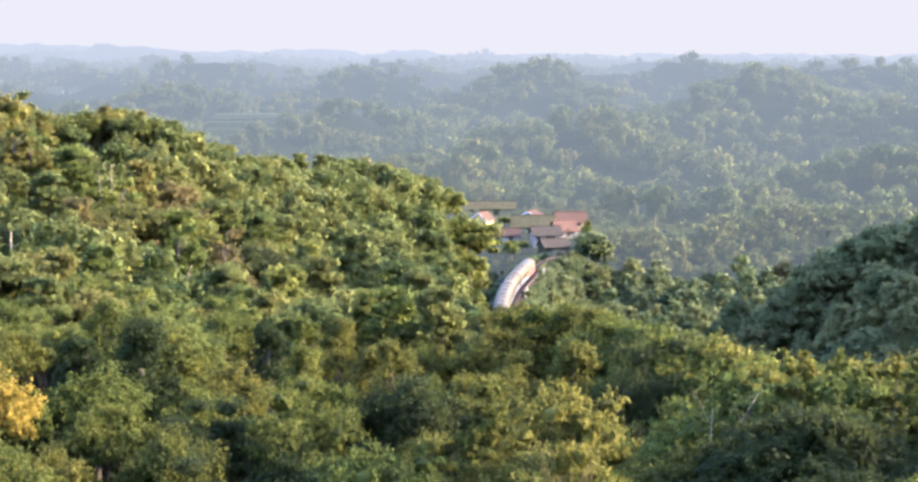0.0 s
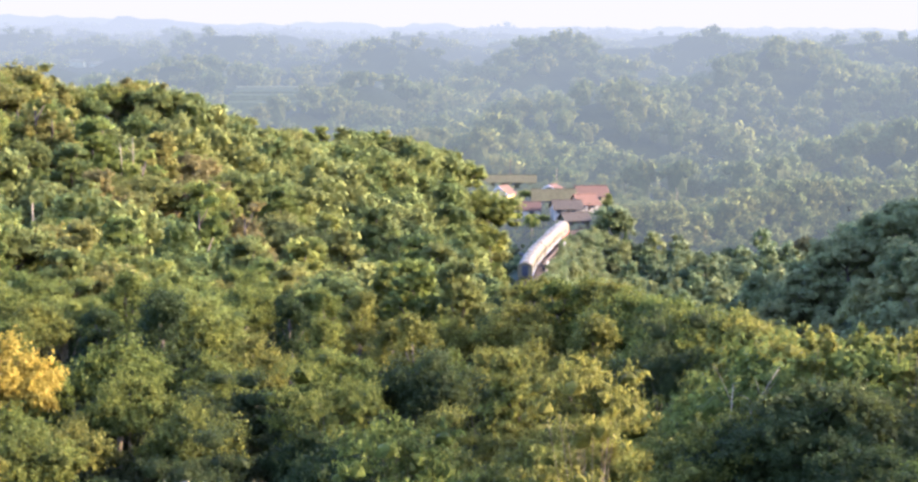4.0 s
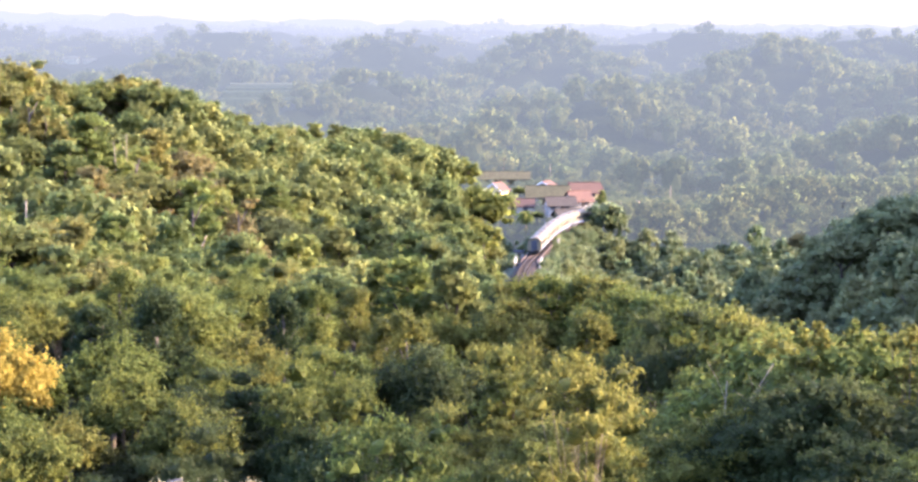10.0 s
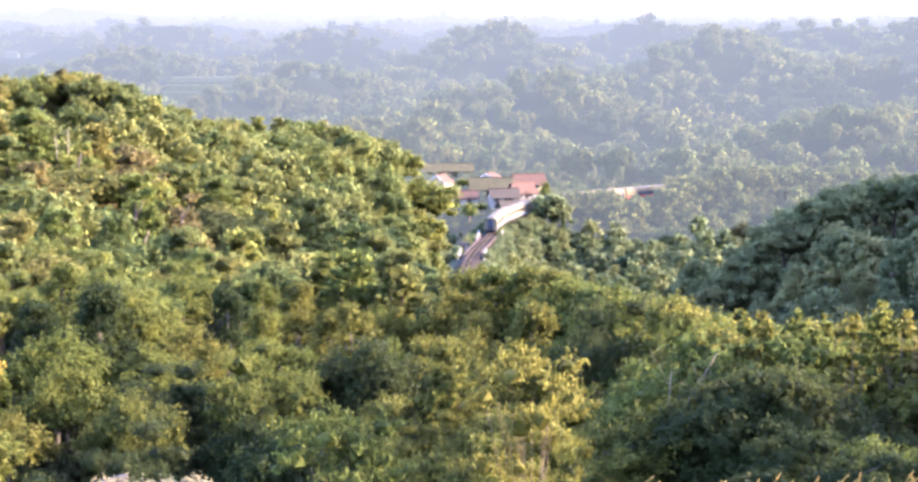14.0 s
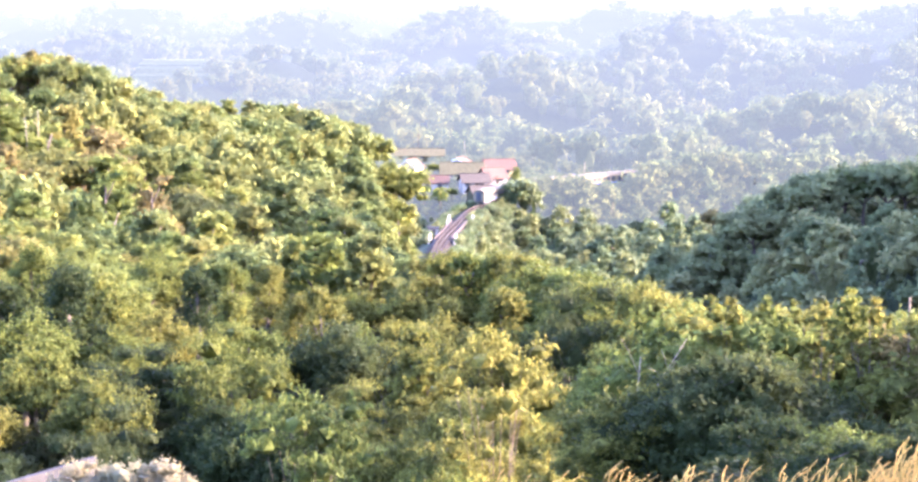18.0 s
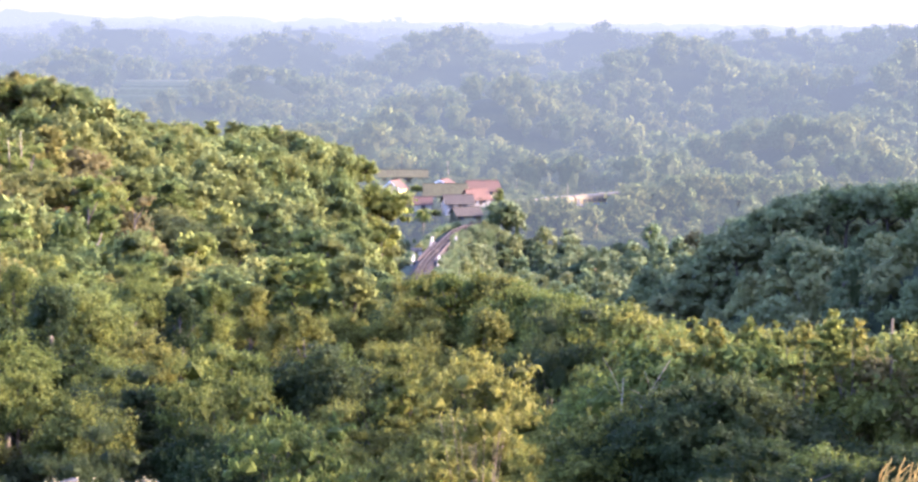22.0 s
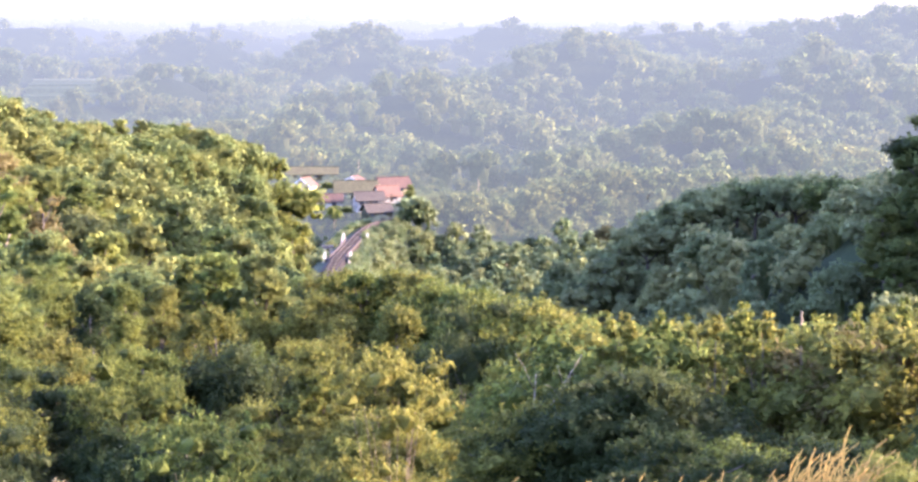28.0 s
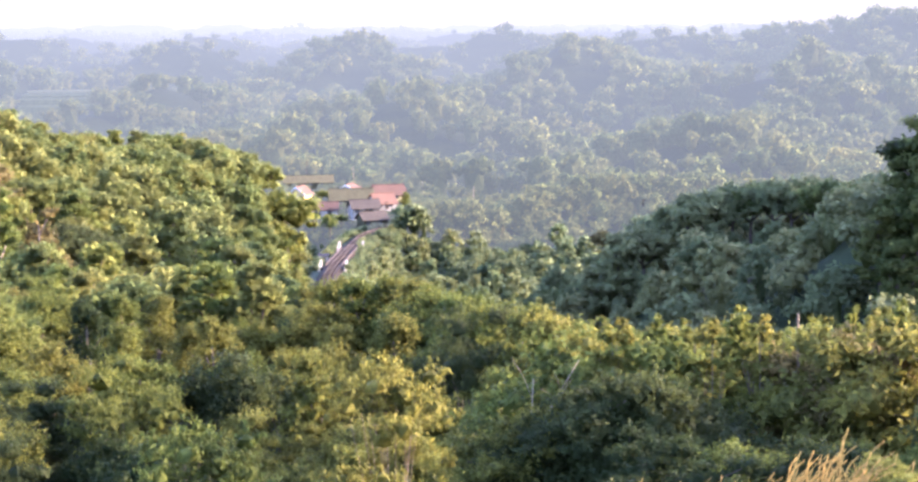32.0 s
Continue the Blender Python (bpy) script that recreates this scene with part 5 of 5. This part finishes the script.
def rice_field():
    """Terraces of a rice field on the far slope, each a low step."""
    root = new("rice_field")
    tagged(root, "pale terraced rice field among hazy woods", "field", kind="structure")
    for i in range(5):
        step = (FIELD[1] - FIELD[0]) / 5
        r0, r1 = FIELD[0] + i * step, FIELD[0] + (i + 1) * step
        z = max(gz(*spot(q, rr)) for q in (362, 415, 468) for rr in (r0, r1)) + 0.3
        a, b, c, d = spot(352 + i * 4, r0), spot(474 + 2 * i, r0), spot(474 + 2 * i, r1), spot(352 + i * 4, r1)
        v = [(*q, zz) for zz in (z - 6, z) for q in (a, b, c, d)]
        part("terrace", solid("terrace", v, [(3, 2, 1, 0), (4, 5, 6, 7), (0, 1, 5, 4), (1, 2, 6, 5), (2, 3, 7, 6), (3, 0, 4, 7)], FAR_CROP if i < 4 else FAR_STUBBLE), root)


def mast():
    root = new("radio_mast")
    x, y = spot(836, 628)
    root.matrix_basis = pose(x, y, gz(x, y) - 0.3)
    h = line_height(0, 318, 628) - gz(x, y) + 0.3
    part("pole", Build().tube([(0, 0, 0), (0, 0, h)], [0.11, 0.07], 6).mesh("pole", STEEL), root)
    part("aerial", Build().box(-0.6, 0.6, -0.04, 0.04, h - 0.5, h - 0.42).box(-0.4, 0.4, -0.04, 0.04, h - 0.9, h - 0.82).mesh("aerial", STEEL), root)
    tagged(root, "thin steel radio mast behind the village", "mast")


def farmhouse(x, y, w, turn):
    root = new("farmhouse")
    root.matrix_basis = pose(x, y, gz(x, y), rz=turn)
    part("wall", Build().box(-w / 2, w / 2, -2.5, 2.5, -1.5, 2.4).mesh("wall", FAR_WALL), root)
    for sgn in (-1, 1):
        q = [(xx, sgn * yy, zz) for xx in (-w / 2 - 0.4, w / 2 + 0.4) for yy, zz in ((0, 4.0), (3.0, 2.2), (3.0, 2.35), (0, 4.15))]
        part("roof_slope", Build().add(q, [(0, 1, 2, 3), (7, 6, 5, 4), (0, 4, 5, 1), (1, 5, 6, 2), (2, 6, 7, 3), (3, 7, 4, 0)]).mesh("roof_slope", FAR_ROOF), root)
    tagged(root, "small pale farmhouse far off in the haze", "house", "far farmhouses")


# crop, stubble, walls and roofs far off, haze glow mixed into each
FAR_CROP = hazed_material("distant_crop", (0.11, 0.115, 0.045), (0.15, 0.15, 0.06), (0.19, 0.18, 0.075))
FAR_STUBBLE = hazed_material("distant_stubble", (0.26, 0.22, 0.13), (0.32, 0.27, 0.16), (0.38, 0.32, 0.2))
FAR_WALL = hazed_material("distant_wall", (0.4, 0.38, 0.35), (0.5, 0.48, 0.45), (0.58, 0.56, 0.52))
FAR_ROOF = hazed_material("distant_roof", (0.25, 0.2, 0.17), (0.33, 0.27, 0.23), (0.4, 0.34, 0.3))
rice_field()
mast()
for _x, _y, _w, _t in FARMS:
    farmhouse(_x, _y, _w, _t)


# ---------------------------------------------------------------- village
def house(px0, px1, base, r, depth, wall_h, rise, wall_mat, roof_mat, label, ridge="across", turn=0.0, eaves=0.5, windows=2, door=True):
    """A single-storey house: walls, pitched roof with overhang, windows and door on its front."""
    x, y = spot((px0 + px1) / 2, r)
    z = line_height(0, base, r)
    w = (px1 - px0) / 3688 * r - 2 * eaves
    root = new("house")
    root.matrix_basis = pose(x, y + depth / 2, z, rz=turn)
    tagged(root, label, "house", "village houses")
    hw, hd = w / 2, depth / 2
    low = -1.2
    wb = Build()
    if ridge == "across":
        ring = [(-hd, low), (hd, low), (hd, wall_h), (0, wall_h + rise * 0.92), (-hd, wall_h)]
        wb.add([(sx * hw, yy, zz) for sx in (-1, 1) for yy, zz in ring], [(0, 1, 6, 5), (1, 2, 7, 6), (2, 3, 8, 7), (3, 4, 9, 8), (4, 0, 5, 9), (4, 3, 2, 1, 0), (5, 6, 7, 8, 9)])
    else:
        ring = [(-hw, low), (hw, low), (hw, wall_h), (0, wall_h + rise * 0.92), (-hw, wall_h)]
        wb.add([(xx, sy * hd, zz) for sy in (-1, 1) for xx, zz in ring], [(5, 6, 1, 0), (6, 7, 2, 1), (7, 8, 3, 2), (8, 9, 4, 3), (9, 5, 0, 4), (0, 1, 2, 3, 4), (9, 8, 7, 6, 5)])
    part("wall", wb.mesh("wall", wall_mat), root)
    t = 0.14
    slope = rise / (hd if ridge == "across" else hw)
    for s in (-1, 1):
        rb = Build()
        if ridge == "across":
            e = hd + eaves
            zz = wall_h + rise - slope * e
            p = [(xx, s * yy, z0) for xx in (-hw - eaves, hw + eaves) for yy, z0 in ((0.0, wall_h + rise), (e, zz), (e, zz + t), (0.0, wall_h + rise + t))]
        else:
            e = hw + eaves
            zz = wall_h + rise - slope * e
            p = [(s * yy, xx, z0) for xx in (-hd - eaves, hd + eaves) for yy, z0 in ((0.0, wall_h + rise), (e, zz), (e, zz + t), (0.0, wall_h + rise + t))]
        rb.add(p, [(0, 1, 2, 3), (7, 6, 5, 4), (0, 4, 5, 1), (1, 5, 6, 2), (2, 6, 7, 3), (3, 7, 4, 0)])
        part("roof_slope", rb.mesh("roof_slope", roof_mat), root)
    rc = Build()
    if ridge == "across":
        rc.tube([(-hw - eaves, 0, wall_h + rise + t), (hw + eaves, 0, wall_h + rise + t)], [0.16, 0.16], 6)
    else:
        rc.tube([(0, -hd - eaves, wall_h + rise + t), (0, hd + eaves, wall_h + rise + t)], [0.16, 0.16], 6)
    part("ridge_cap", rc.mesh("ridge_cap", roof_mat), root)
    if ridge == "along":
        for s in (-1, 1):
            e, y0, y1 = hw + eaves, -hd - eaves - 0.06, -hd - eaves
            zz = wall_h + rise - slope * e
            q = [(s * xx, yy, z0) for yy in (y0, y1) for xx, z0 in ((0, wall_h + rise + t), (e, zz + t), (e, zz - 0.2), (0, wall_h + rise - 0.2))]
            part("bargeboard", Build().add(q, [(0, 1, 2, 3), (7, 6, 5, 4), (0, 4, 5, 1), (1, 5, 6, 2), (2, 6, 7, 3), (3, 7, 4, 0)]).mesh("bargeboard", FRESH_WHITE), root, "white-painted bargeboard")
    fw = Build().box(-0.6, 0.6, -0.05, 0.05, 0, 1.1).mesh("window_frame", TIMBER)
    pn = Build().box(-0.48, 0.48, -0.03, 0.03, 0.1, 1.0).mesh("pane", GLASS)
    for i in range(windows):
        xx = -hw + w * (i + 0.5 + (0.5 if i >= windows / 2 and door else 0)) / (windows + (1 if door else 0))
        wi = part("window", fw, root)
        wi.matrix_basis = pose(xx, -hd - 0.02, wall_h * 0.38)
        part("pane", pn, wi).matrix_basis = pose(0, -0.04, 0)
    if door:
        part("door", Build().box(-0.45, 0.45, -0.05, 0.05, 0, 2.0).mesh("door", TIMBER), root).matrix_basis = pose(0 if windows % 2 == 0 else w * 0.25, -hd - 0.02, 0)
    return root


def village():
    house(922, 972, 436, 548, 6, 2.2, 1.7, SHEET, TILE_BROWN, "low grey-walled house with a brown tiled roof beside the line", turn=16)
    house(906, 960, 414, 558, 7, 1.9, 1.9, LIMEWASH, TILE_BROWN, "white house under a dark brown tiled roof", turn=8)
    house(943, 986, 404, 570, 7, 1.6, 2.3, WHITEWASH, TILE_ORANGE, "house with a bright orange tiled roof", turn=18)
    house(828, 890, 414, 562, 6, 1.7, 1.6, WHITEWASH, TILE_RED, "long low house with a faded red roof", windows=3)
    house(872, 950, 399, 582, 8, 1.9, 2.7, LIMEWASH, SHEET, "broad house with a grey sheet roof and a white front", windows=3)
    house(946, 1004, 391, 592, 8, 1.9, 2.4, CREAM, TILE_RED, "house with a red-brown tiled roof", turn=12)
    house(889, 928, 383, 604, 6, 2.2, 1.3, LIMEWASH, TILE_RED, "small white house with its gable in the sun", ridge="along", windows=2, turn=-20)
    house(806, 842, 391, 592, 6, 2.4, 1.9, CREAM, TILE_RED, "small cream gabled house with a red roof", ridge="along", windows=1, turn=-22)
    house(783, 882, 367, 622, 8, 1.8, 1.7, SHEET, SHEET, "long shed with a grey sheet roof", windows=4)


village()

motions()
